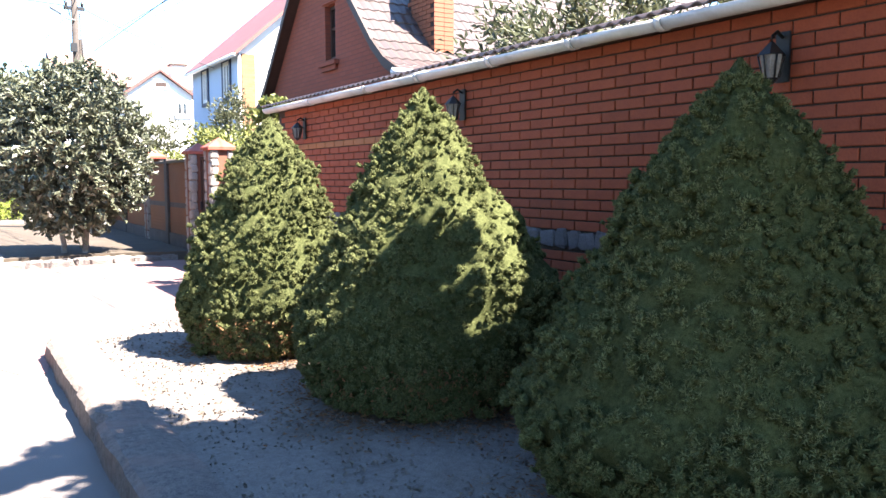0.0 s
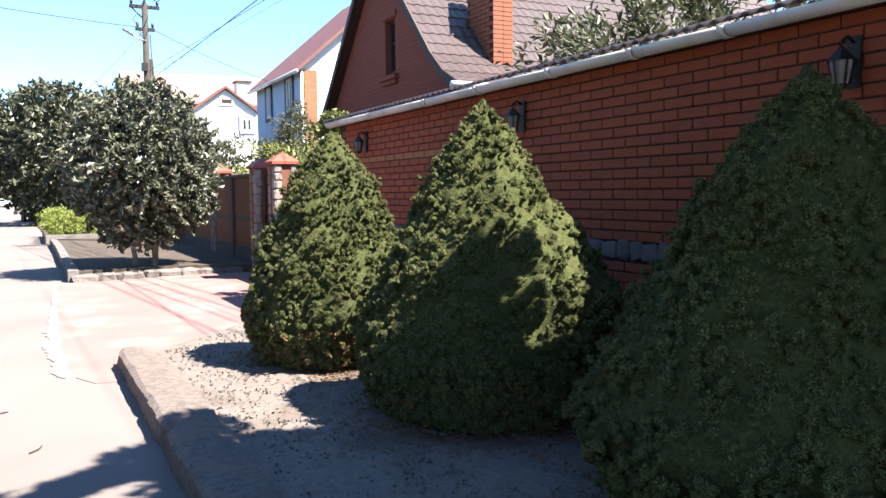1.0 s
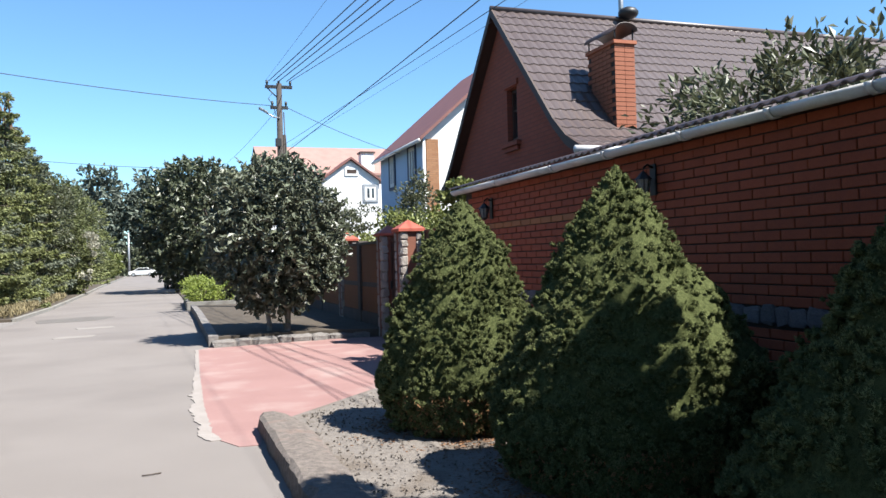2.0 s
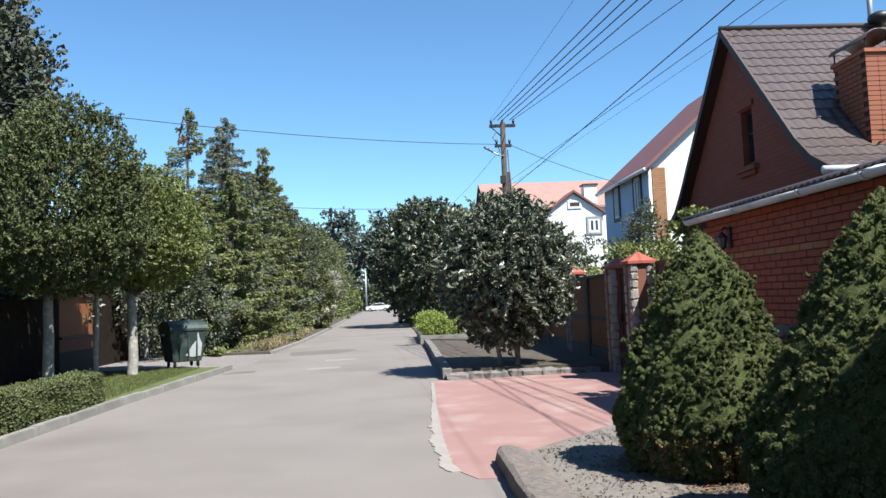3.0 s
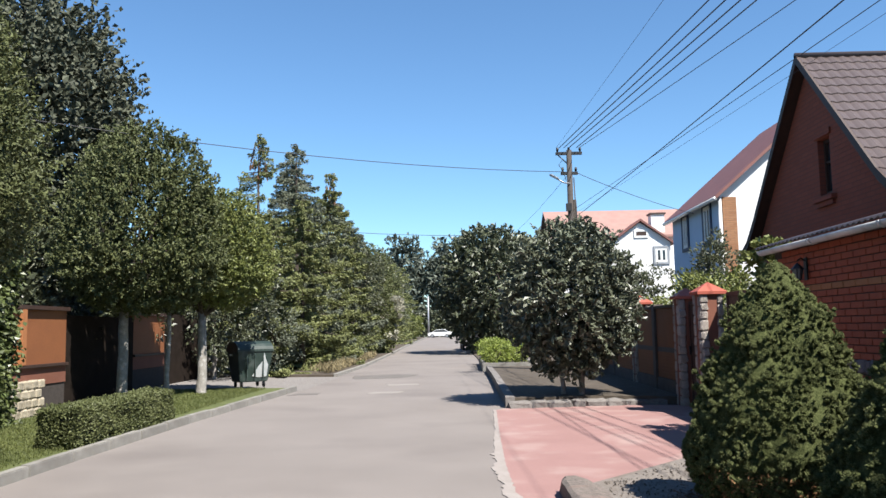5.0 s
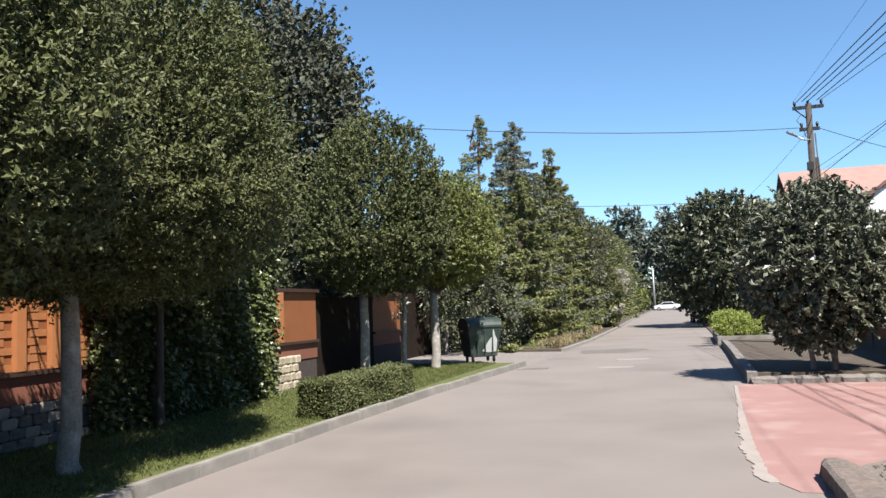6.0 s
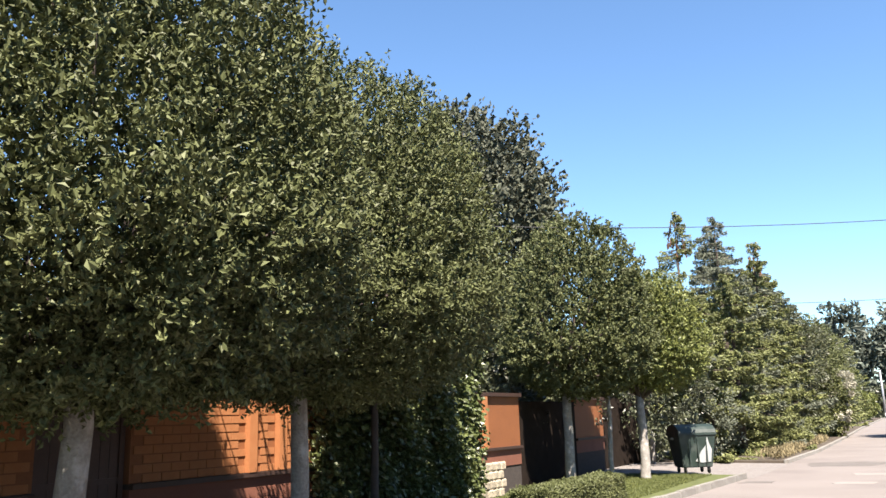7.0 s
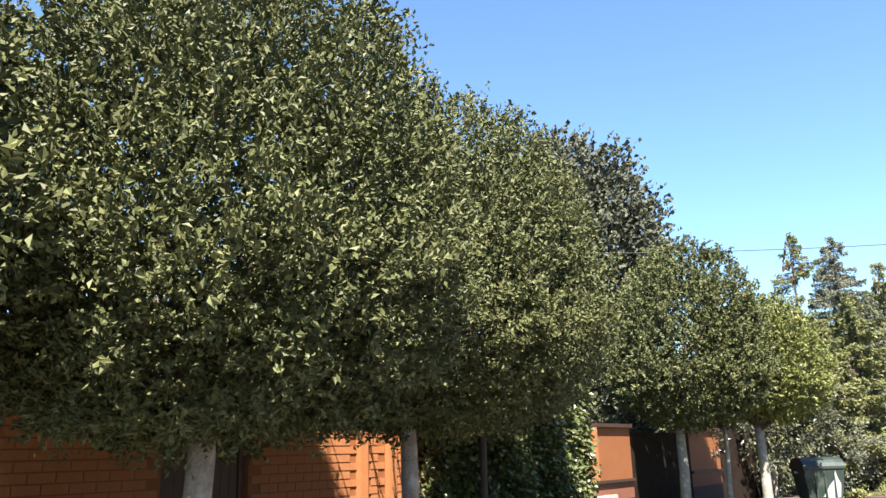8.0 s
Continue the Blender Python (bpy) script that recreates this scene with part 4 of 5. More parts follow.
part("cowl", bm, M_BLACK, flue, "dark domed cowl", smooth=True)


# ---- blue and white house ----
def gable_roof(parent, x0, x1, y0, y1, ze, zr, over, material, along="y", thick=0.14):
    """Two slopes with thickness, ridge along y or x."""
    for side in (-1, 1):
        bm = bmesh.new()
        if along == "y":
            xm, xe = (x0 + x1) / 2, (x0 - over if side < 0 else x1 + over)
            dz = (zr - ze) / ((x1 - x0) / 2) * over
            q = [(xe, y0 - over, ze - dz), (xm, y0 - over, zr), (xm, y1 + over, zr), (xe, y1 + over, ze - dz)]
        else:
            ym, ye = (y0 + y1) / 2, (y0 - over if side < 0 else y1 + over)
            dz = (zr - ze) / ((y1 - y0) / 2) * over
            q = [(x0 - over, ye, ze - dz), (x0 - over, ym, zr), (x1 + over, ym, zr), (x1 + over, ye, ze - dz)]
        a = [bm.verts.new(p) for p in q]
        b = [bm.verts.new((p[0], p[1], p[2] + thick)) for p in q]
        bm.faces.new(a[::-1]), bm.faces.new(b)
        for i in range(4):
            bm.faces.new((a[i], a[(i + 1) % 4], b[(i + 1) % 4], b[i]))
        part("roof", bm, material, parent)


def framed_window(parent, x, y0, y1, z0, z1, frame_mat, surround_mat, axis="x"):
    """A window on a face x = const (seen from -x) or y = const (axis 'y', seen from -y)."""
    w = new("window")
    w.parent = parent

    def b(name, a0, a1, c0, c1, d0, d1, m):
        lo, hi = ((x - d1, a0, c0), (x - d0, a1, c1)) if axis == "x" else ((a0, x - d1, c0), (a1, x - d0, c1))
        return box_part(name, lo, hi, m, w)

    b("pane", y0, y1, z0, z1, 0.004, 0.012, M_GLASS)
    s = 0.12
    for a0, a1, c0, c1 in ((y0 - s, y0, z0 - s, z1 + s), (y1, y1 + s, z0 - s, z1 + s), (y0, y1, z0 - s, z0), (y0, y1, z1, z1 + s)):
        b("surround", a0, a1, c0, c1, 0.004, 0.06, surround_mat)
    f = 0.13
    for a0, a1, c0, c1 in ((y0, y0 + f, z0, z1), (y1 - f, y1, z0, z1), (y0 + f, y1 - f, z0, z0 + f), (y0 + f, y1 - f, z1 - f, z1), ((y0 + y1) / 2 - f / 2, (y0 + y1) / 2 + f / 2, z0 + f, z1 - f)):
        b("window_frame", a0, a1, c0, c1, 0.012, 0.04, frame_mat)


blue = thing("house", "two-storey house with blue rendered front and red roof", "house", (0, 0, 0.17))
BX, BY = 8.37, 26.4
bm = bmesh.new()
a = [bm.verts.new((x, BY, z)) for x, z in ((BX, 0), (BX + 7.6, 0), (BX + 7.6, 5.75), (BX + 3.8, 9.1), (BX, 5.75))]
b = [bm.verts.new((v.co.x, BY + 6.0, v.co.z)) for v in a]
bm.faces.new(a), bm.faces.new(b[::-1])
for i in (0, 1, 2, 3):
    bm.faces.new((a[i], b[i], b[(i + 1) % 5], a[(i + 1) % 5]))
bm.faces.new((a[4], b[4], b[0], a[0]))
part("wall", bm, M_WHITE, blue, "white rendered gable wall")
box_part("front_wall", (BX - 0.05, BY + 0.0, 0), (BX - 0.002, BY + 6.0, 5.74), M_BLUE, blue, "blue rendered front")
gable_roof(blue, BX, BX + 7.6, BY, BY + 6.0, 5.75, 9.1, 0.3, M_REDROOF)
framed_window(blue, BX - 0.05, 27.45, 28.2, 4.3, 5.5, M_WHITE, M_NAVY)
framed_window(blue, BX - 0.05, 30.2, 30.85, 4.3, 5.5, M_WHITE, M_NAVY)
box_part("pilaster", (BX + 0.0, BY - 0.09, 0), (BX + 0.45, BY - 0.002, 5.6), M_STRIP, blue, "orange brick corner strip")
tube("downpipe", [(BX - 0.1, BY - 0.1, 5.7), (BX - 0.1, BY - 0.1, 0.1)], 0.06, M_GUTTER, blue, "white downpipe", sides=8)
tube("eave_gutter", [(BX - 0.32, BY - 0.3, 5.52), (BX - 0.32, BY + 6.3, 5.52)], 0.07, M_GUTTER, blue, sides=8)

white = thing("house", "distant white house with pale red roof and white chimney", "house", (0.35, 0, 0))
box_part("wall", (5.0, 48.2, 0), (14.5, 56, 7.0), M_WHITE, white)
gable_roof(white, 5.0, 14.5, 48.2, 56, 7.0, 9.0, 0.25, M_PALEROOF, along="x")
bm = bmesh.new()
a = [bm.verts.new((x, 47.0, z)) for x, z in ((8.2, 0), (11.7, 0), (11.7, 6.45), (9.95, 7.65), (8.2, 6.45))]
b = [bm.verts.new((v.co.x, 51.0, v.co.z)) for v in a]
bm.faces.new(a), bm.faces.new(b[::-1])
for i in range(5):
    bm.faces.new((a[i], b[i], b[(i + 1) % 5], a[(i + 1) % 5]))
part("gable_wall", bm, M_WHITE, white)
gable_roof(white, 8.2, 11.7, 47.0, 51.0, 6.45, 7.72, 0.22, M_REDROOF)
framed_window(white, 47.0, 10.8, 11.5, 5.25, 6.1, M_WHITE, M_GREY, axis="y")
framed_window(white, 47.0, 9.7, 10.3, 6.85, 7.1, M_DARKWOOD, M_WHITE, axis="y")
box_part("chimney", (10.95, 48.3, 6.5), (11.75, 49.1, 8.3), M_WHITE, white, "white rendered chimney stack")
box_part("chimney_cap", (10.87, 48.22, 8.3), (11.83, 49.18, 8.4), M_DARKWOOD, white)


# ---- fence, pillars and gates beyond the driveway ----
def stone_mesh(name, seed, material):
    rng = np.random.default_rng(seed)
    bm = bmesh.new()
    bmesh.ops.create_cube(bm, size=1)
    bmesh.ops.bevel(bm, geom=bm.edges[:], offset=0.16, segments=1, affect="EDGES")
    for v in bm.verts:
        v.co += Vector(rng.normal(size=3) * 0.045)
    me = bpy.data.meshes.new(name)
    bm.to_mesh(me)
    bm.free()
    me.materials.append(material)
    return me


PINK = [stone_mesh("stone", s, M_PINKSTONE) for s in range(5)]
GREYS = [stone_mesh("stone", 20 + s, M_STONE) for s in range(5)]
CONC = [stone_mesh("block", 60 + s, M_CONCRETE) for s in range(5)]
SANDS = [stone_mesh("stone", 40 + s, M_YELLOWSTONE) for s in range(5)]


def stone_at(meshes, k, at, size, parent, turn=0.0):
    o = new("stone", meshes[k % len(meshes)])
    o.parent = parent
    o.location, o.scale, o.rotation_euler = at, size, (0, 0, turn)
    return o


def pillar(x, y, h, half=0.19, top=0.22):
    p = thing("gate_pillar", "stone-faced gate pillar with a red pyramid cap", "pillar", (x, y, 0), "pillars along the fence")
    box_part("core", (-half + 0.03, -half + 0.03, -0.1), (half - 0.03, half - 0.03, h), M_PLINTH, p)
    rng = np.random.default_rng(int(y * 10))
    k = 0
    box_part("infill", (-half + 0.11, -half - 0.005, -0.1), (half - 0.10, -half + 0.03, h), M_PLASTER, p, "brown plaster infill")
    box_part("infill", (-half - 0.005, -half + 0.11, -0.1), (-half + 0.03, half - 0.09, h), M_PLASTER, p, "brown plaster infill")
    for a0, a1, face in ((-half, -half + 0.11, 1), (half - 0.10, half, 1), (-half, -half + 0.11, 0), (half - 0.09, half, 0)):
        z = 0.02
        while z < h - 0.05:
            dz = min(rng.uniform(0.13, 0.24), h - z)
            m, da = (a0 + a1) / 2, (a1 - a0) * rng.uniform(0.9, 1.25)
            if face:
                stone_at(PINK, k, (m, -half + 0.02, z + dz / 2), (da, 0.10, dz * 0.96), p)
            else:
                stone_at(PINK, k, (-half + 0.02, m, z + dz / 2), (0.10, da, dz * 0.96), p)
            k += 1
            z += dz
    bm = bmesh.new()
    w = half + 0.06
    lo = [bm.verts.new((sx_ * w, sy_ * w, h)) for sx_, sy_ in ((-1, -1), (1, -1), (1, 1), (-1, 1))]
    mid = [bm.verts.new((v.co.x, v.co.y, h + 0.05)) for v in lo]
    tip = bm.verts.new((0, 0, h + top))
    bm.faces.new(lo[::-1])
    for i in range(4):
        j = (i + 1) % 4
        bm.faces.new((lo[i], lo[j], mid[j], mid[i]))
        bm.faces.new((mid[i], mid[j], tip))
    part("cap", bm, M_CAP, p, "red painted pyramid cap")
    return p


pillar(3.9, 13.9, 2.08)
pillar(3.98, 15.56, 2.06)
pillar(4.05, 19.8, 2.08)


def fence_panel(y0, y1, x, top):
    f = thing("brick_fence", "orange-brown brick fence bay on a dark plinth", "fence", (x, 0, 0), "bays of the brick fence")
    box_part("plinth", (-0.09, y0, -0.1), (0.09, y1, 0.45), M_PLINTH, f, bevel=0.006)
    box_part("panel", (-0.05, y0, 0.45), (0.05, y1, 1.0), M_PANEL, f)
    box_part("band", (-0.06, y0, 1.0), (0.06, y1, 1.1), M_PLINTH, f, "grey horizontal band")
    box_part("panel", (-0.05, y0, 1.1), (0.05, y1, top - 0.06), M_PANEL, f)
    box_part("coping", (-0.10, y0, top - 0.06), (0.10, y1, top), M_DARKWOOD, f, bevel=0.006)
    bm = bmesh.new()
    for r in range(int((top - 0.55) / 0.075)):
        z = 0.47 + r * 0.075
        if not 0.93 < z < 1.11 and z < top - 0.13:
            box(bm, -0.062, y0 + 0.01, z, -0.052, y1 - 0.01, z + 0.062)
    tagged(part("brickwork", bm, M_PANEL, f), kind="stuff")


for y0, y1 in ((15.82, 17.6), (17.85, 19.54), (20.06, 22.4), (22.65, 25.0), (25.2, 28.0)):
    fence_panel(y0, y1, 3.95, 1.98)
for y in (17.72, 22.52, 25.1, 28.1):
    o = box_part("fence_post", (3.84, y - 0.12, -0.1), (4.06, y + 0.12, 2.02), M_PLINTH, bevel=0.008)
    tagged(o, "grey concrete post between fence panels", "fence post", "posts of the brick fence")


def metal_gate(name, y0, y1, x, z0, z1, label):
    g = thing(name, label, "gate", (x, y0, 0))
    w = y1 - y0
    for lo, hi in (((-0.03, 0, z0), (0.03, 0.06, z1)), ((-0.03, w - 0.06, z0), (0.03, w, z1)), ((-0.03, 0.06, z0), (0.03, w - 0.06, z0 + 0.06)), ((-0.03, 0.06, z1 - 0.06), (0.03, w - 0.06, z1)), ((-0.028, 0.06, (z0 + z1) / 2 - 0.03), (0.028, w - 0.06, (z0 + z1) / 2 + 0.03))):
        box_part("gate_frame", lo, hi, M_GATE, g)
    n = int(w / 0.12)
    for k in range(n):
        a = 0.06 + (w - 0.12) * k / n
        box_part("board", (-0.012, a + 0.003, z0 + 0.06), (0.012, a + (w - 0.12) / n - 0.003, z1 - 0.06), M_GATE, g)
    box_part("handle", (-0.07, w - 0.10, 1.0), (-0.03, w - 0.07, 1.16), M_BLACK, g)


metal_gate("side_gate", 14.15, 15.31, 3.98, 0.036, 2.0, "dark brown sheet-metal side gate between stone pillars")
metal_gate("driveway_gate", 10.42, 12.0, 4.15, 0.1, 2.1, "brown metal driveway gate leaf, closed")
metal_gate("driveway_gate", 12.02, 13.62, 4.15, 0.1, 2.1, "brown metal driveway gate leaf, closed")

# edging blocks in front of the raised bed, and its long kerb
edging = thing("edging", "rough pale stone edging of the raised bed", "edging", kind="structure")
p0, p1 = Vector((0.52, 15.80, 0)), Vector((3.6, 15.95, 0))
d = (p1 - p0)
turn = math.atan2(d.y, d.x)
k, s = 0, 0.0
while s < d.length - 0.1:
    w = random.choice((0.13, 0.2, 0.3, 0.42, 0.55)) * random.uniform(0.85, 1.15)
    c = p0 + d.normalized() * (s + w / 2)
    stone_at(CONC, k, (c.x + random.uniform(-0.02, 0.02), c.y + random.uniform(-0.03, 0.02), random.uniform(0.045, 0.065)), (w * 1.12, random.uniform(0.34, 0.44), random.uniform(0.16, 0.20)), edging, turn + random.uniform(-0.07, 0.07))
    k, s = k + 1, s + w
long_kerb = ribbon("kerb", [(y, right_x(y) - 0.02, right_x(y) + 0.16) for y in (15.8, 18, 21, 24, 28.6)], 0.215, M_CONCRETE, thick=0.3)
tagged(long_kerb, "dark concrete kerb of the raised bed", "kerb", kind="structure")
right_far = ribbon("verge", [(y, right_x(y), 16) for y in (28.6, 34, 42, 48, 54, 60, 66, 72, 80)], 0.05, M_SOIL, thick=0.2)
tagged(right_far, "bare earth verge under the chestnut trees", "verge", kind="structure")
planter = thing("planter", "low white stone planter edging", "planter", (0.32, 29.0, 0))
for lo, hi in (((0, 0, 0), (2.0, 0.2, 0.3)), ((0, 0.2, 0), (0.2, 6.0, 0.3)), ((1.8, 0.2, 0), (2.0, 6.0, 0.3)), ((0.2, 5.8, 0), (1.8, 6.0, 0.3))):
    box_part("edge", lo, hi, M_KERB, planter, bevel=0.02)
box_part("soil", (0.2, 0.2, 0), (1.8, 5.8, 0.24), M_SOIL, planter)
rng = np.random.default_rng(77)
for k in range(7):
    sh = thing("golden_shrub", "bright yellow-green leafy shrub in the planter", "shrub", (0.8 + 0.5 * (k % 2) * 1.6, 29.7 + k * 0.75, 0.22), "golden shrubs in the planter")
    leafy_crown("foliage", rng, (0, 0, 0.42), (0.6, 0.6, 0.5), 30, 0.2, 1300, 0.13, 0.3, L_LIME, sh, 0.3, outward=0.6)
    tubes("stems", [([(0, 0, 0), (math.cos(w) * 0.25, math.sin(w) * 0.25, 0.5)], [0.012, 0.006]) for w in (0, 1.2, 2.5, 3.7, 5)], M_TWIG, sh, sides=4)


# ---- utility pole and wires ----
def cross_arm(parent, z, half, dx=0.0):
    box_part("cross_arm", (dx - half, -0.05, z), (dx + half, 0.05, z + 0.09), M_BLACK, parent)
    for x in (-half + 0.06, dx, half - 0.06):
        tube("insulator", [(dx + x, 0, z + 0.09), (dx + x, 0, z + 0.17), (dx + x, 0, z + 0.24)], [0.02, 0.045, 0.035], M_BLACK, parent, sides=7)


pole = thing("utility_pole", "dark weathered utility pole with cross-arms and street lamp", "utility pole", (3.15, 25.1, 0))
tube("pole", [(0, 0, -0.2), (0, 0, 3), (0.01, 0, 7.2)], [0.13, 0.105, 0.085], M_POLE, pole, sides=12)
tube("strut", [(0.35, 0.3, -0.2), (0.12, 0.1, 5.6)], [0.12, 0.09], M_POLE, pole, sides=9)
cross_arm(pole, 7.05, 0.42)
cross_arm(pole, 6.4, 0.27)
tube("brace", [(-0.36, 0, 7.06), (-0.04, 0, 6.75)], 0.02, M_BLACK, pole)
tube("lamp_arm", [(0, -0.1, 6.1), (-0.2, -0.15, 6.12), (-0.42, -0.2, 6.24)], 0.025, M_GREY, pole)
bm = bmesh.new()
box(bm, -0.28, -0.07, -0.035, 0.06, 0.07, 0.035)
o = part("lamp_head", bm, M_GREY, pole, "pale street-lamp head", 0.03)
o.matrix_basis = pose(-0.42, -0.2, 6.26, 0, 28, 0)
tube("cable", [(0.13, -0.05, 6.3), (0.17, -0.05, 5), (0.16, -0.02, 3.6)], 0.018, M_BLACK, pole)
tube("cable", [(-0.2, -0.08, 6.9), (-0.34, -0.1, 6.7), (-0.2, -0.1, 6.5), (-0.12, -0.1, 6.2)], 0.012, M_BLACK, pole)
box_part("junction_box", (-0.16, -0.2, 5.2), (0.02, -0.11, 5.45), M_BLACK, pole, bevel=0.01)
pole_far = thing("utility_pole", "distant pale concrete utility pole above the trees", "utility pole", (4.1, 60, 0))
tube("pole", [(0, 0, -0.2), (0, 0, 8.6)], [0.17, 0.11], M_GREY, pole_far, sides=8)
cross_arm(pole_far, 8.4, 0.6)
post = thing("lamp_post", "pale slender lamp post at the end of the street", "lamp post", (-6.5, 143, 0))
tube("post", [(0, 0, -0.1), (0, 0, 7.4)], [0.2, 0.13], M_GREY, post, sides=8)


def wire(a, b, sag, r=0.011, label="thin dark overhead wire above the street"):
    a, b = Vector(a), Vector(b)
    pts = []
    for k in range(17):
        u = k / 16
        p = a.lerp(b, u)
        p.z -= 4 * sag * u * (1 - u)
        pts.append(p)
    o = tube("wire", pts, r, M_WIRE, None, label, sides=5)
    tagged(o, label, "cable", "overhead wires")


for x0, x1, z0, z1, r in ((2.75, 4.4, 7.28, 7.7, 0.004), (2.85, 6.6, 7.28, 7.7, 0.013), (3.0, 7.2, 7.28, 7.7, 0.014), (3.16, 7.7, 7.28, 7.7, 0.014), (3.4, 8.1, 7.28, 7.7, 0.013), (3.5, 10.0, 7.28, 7.7, 0.009)):
    wire((x0, 25.1, z0), (x1, -8, z1), 0.12, r)
wire((3.2, 25.1, 4.95), (4.42, -8, 5.3), 0.1, 0.009)
wire((3.22, 25.1, 5.25), (5.62, -8, 5.2), 0.06, 0.006)
wire((3.22, 25.1, 5.1), (6.3, -8, 5.4), 0.06, 0.003)
wire((3.3, 25.1, 6.5), (8.2, 29, 5.6), 0.1, 0.010)
wire((2.95, 25.1, 6.5), (-16, 11, 6.6), 0.55, 0.010)
wire((4.1, 60, 8.6), (-16, 56, 9.4), 0.4, 0.02)
wire((3.1, 25.1, 6.4), (1.6, 60, 7.6), 0.5, 0.006)


# ---- left fence ----
FX, GATE_END = -8.2, 20.7
fence = thing("wall_left", "orange brick garden wall on a rough stone base", "garden wall", kind="structure")


def wall_run(y0, y1, x, brick_face=True):
    """A stretch of the garden wall: stone base, brick upstand, dark ledge, panel and coping."""
    box_part("base", (x - 0.3, y0, -0.1), (x - 0.02, y1, 0.64), M_MORTAR, fence)
    box_part("upstand", (x - 0.3, y0, 0.64), (x, y1, 0.97), M_PLASTER, fence)
    box_part("ledge", (x - 0.3, y0, 0.97), (x + 0.06, y1, 1.03), M_DARKWOOD, fence, "dark projecting ledge", 0.006)
    box_part("panel", (x - 0.28, y0, 1.03), (x - 0.014, y1, 2.06), M_PANEL, fence)
    box_part("coping", (x - 0.33, y0, 2.06), (x + 0.07, y1, 2.14), M_DARKWOOD, fence, "dark metal coping", 0.006)


wall_run(-6.0, 4.75, FX)
wall_run(5.85, 9.6, FX)
wall_run(9.6, 13.2, FX)
wall_run(13.2, 16.1, -8.45, False)
wall_run(GATE_END, 22.9, -9.0, False)
for y in (7.56, 13.80):
    x = FX if y < 10 else -8.45
    box_part("pilaster", (x - 0.02, y, 1.03), (x + 0.07, y + 0.15, 2.06), M_BRICK_PALE, fence, "narrow orange brick pilaster", 0.006)
    box_part("pilaster", (x - 0.02, y + 0.55, 1.03), (x + 0.07, y + 0.7, 2.06), M_BRICK_PALE, fence, "narrow orange brick pilaster", 0.006)
metal_gate("garden_gate", 4.78, 5.82, FX - 0.1, 0.1, 2.05, "dark brown metal garden gate in the wall")
o = box_part("letter_box", (FX, 4.05, 1.72), (FX + 0.09, 4.32, 1.95), M_BLACK, None, "black letter box on the garden wall", 0.008)
tagged(o, category="letter box")
# gate and fence filling the gap behind the trunks, shade painted into both
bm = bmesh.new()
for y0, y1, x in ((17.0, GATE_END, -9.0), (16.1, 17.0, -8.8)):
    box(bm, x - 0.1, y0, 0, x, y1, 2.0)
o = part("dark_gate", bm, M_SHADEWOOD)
tagged(o, "solid gate coloured near-black for the shade behind the trees", "gate")
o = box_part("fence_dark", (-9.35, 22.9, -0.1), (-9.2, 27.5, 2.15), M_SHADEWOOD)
tagged(o, "added board fence coloured near-black for the shade of the trees", "fence", kind="structure")
# small ledges on the stone base of the pilasters
k = 0
for r in range(4):
    for c in range(16):
        y = 5.9 + c * 0.23 + (0.11 if r % 2 else 0)
        stone_at(CONC if (k * 7) % 3 else PINK, k, (FX - 0.005, y, 0.16 + r * 0.135), (0.08, 0.215, 0.125), fence)
        k += 1
for r in range(4):
    for c in range(5):
        y = 13.90 + c * 0.235 + (0.11 if r % 2 else 0)
        stone_at(SANDS, k, (-8.37, y, 0.16 + r * 0.17), (0.14, 0.225, 0.16), fence)
        k += 1

# creeper over the wall
rng = np.random.default_rng(91)
creeper = thing("creeper", "dense green creeper hanging over the garden wall", "climbing plant", (-8.0, 10.7, 0))
n = 26000
u, v = rng.random(n), rng.random(n)
y = -2.0 + 4.6 * u
swell = 0.35 + 0.28 * np.sin(u * 9) * np.sin(v * 5 + 1) + 0.2 * np.sin(u * 23 + v * 11)
z = 0.12 + 2.75 * v ** 0.9
edge = np.clip(1.2 - np.abs(u - 0.5) * 2, 0.1, 1)
x = -0.12 + (0.30 + 0.45 * v) * swell * edge + rng.normal(size=n) * 0.10 + 0.10
way = np.stack([0.9 + rng.normal(size=n) * 0.5, rng.normal(size=n) * 0.6, -0.5 + rng.normal(size=n) * 0.5], 1)
leaves("foliage", np.stack([x, y, z], 1), way, 0.095, 0.75, rng, L_IVY, creeper)
tubes("stems", [([(-0.1, -1.8 + 0.5 * k, 0), (0.0, -1.7 + 0.5 * k + 0.1 * math.sin(k), 1.2), (-0.1, -1.6 + 0.45 * k, 2.5)], [0.03, 0.02, 0.01]) for k in range(8)], M_TWIG, creeper, sides=5)

# garden trees behind the fence close the view between crowns and wall
for k, (x, y, h, r) in enumerate(((-11.5, 1.0, 2.7, 1.9), (-12.2, 4.6, 2.9, 2.0), (-11.8, 8.4, 3.1, 2.1), (-11.6, 11.6, 3.4, 2.1), (-11.5, 18.5, 3.6, 2.3), (-11.5, 22.5, 3.8, 2.4), (-13.5, 25.5, 4.2, 2.4), (-11.0, -3.0, 2.8, 2.0))):
    tree("garden_tree", (x, y, 0), 200 + k, 0.9, 0.1, (0, 0, h * 0.62), (r, r * 1.15, h * 0.62), 130, 0.5, 9000, 0.2, 0.6, L_CHESTNUT, "dark bushy garden tree behind the wall", group="garden trees behind the wall", shell=0.35, n_limb=10)

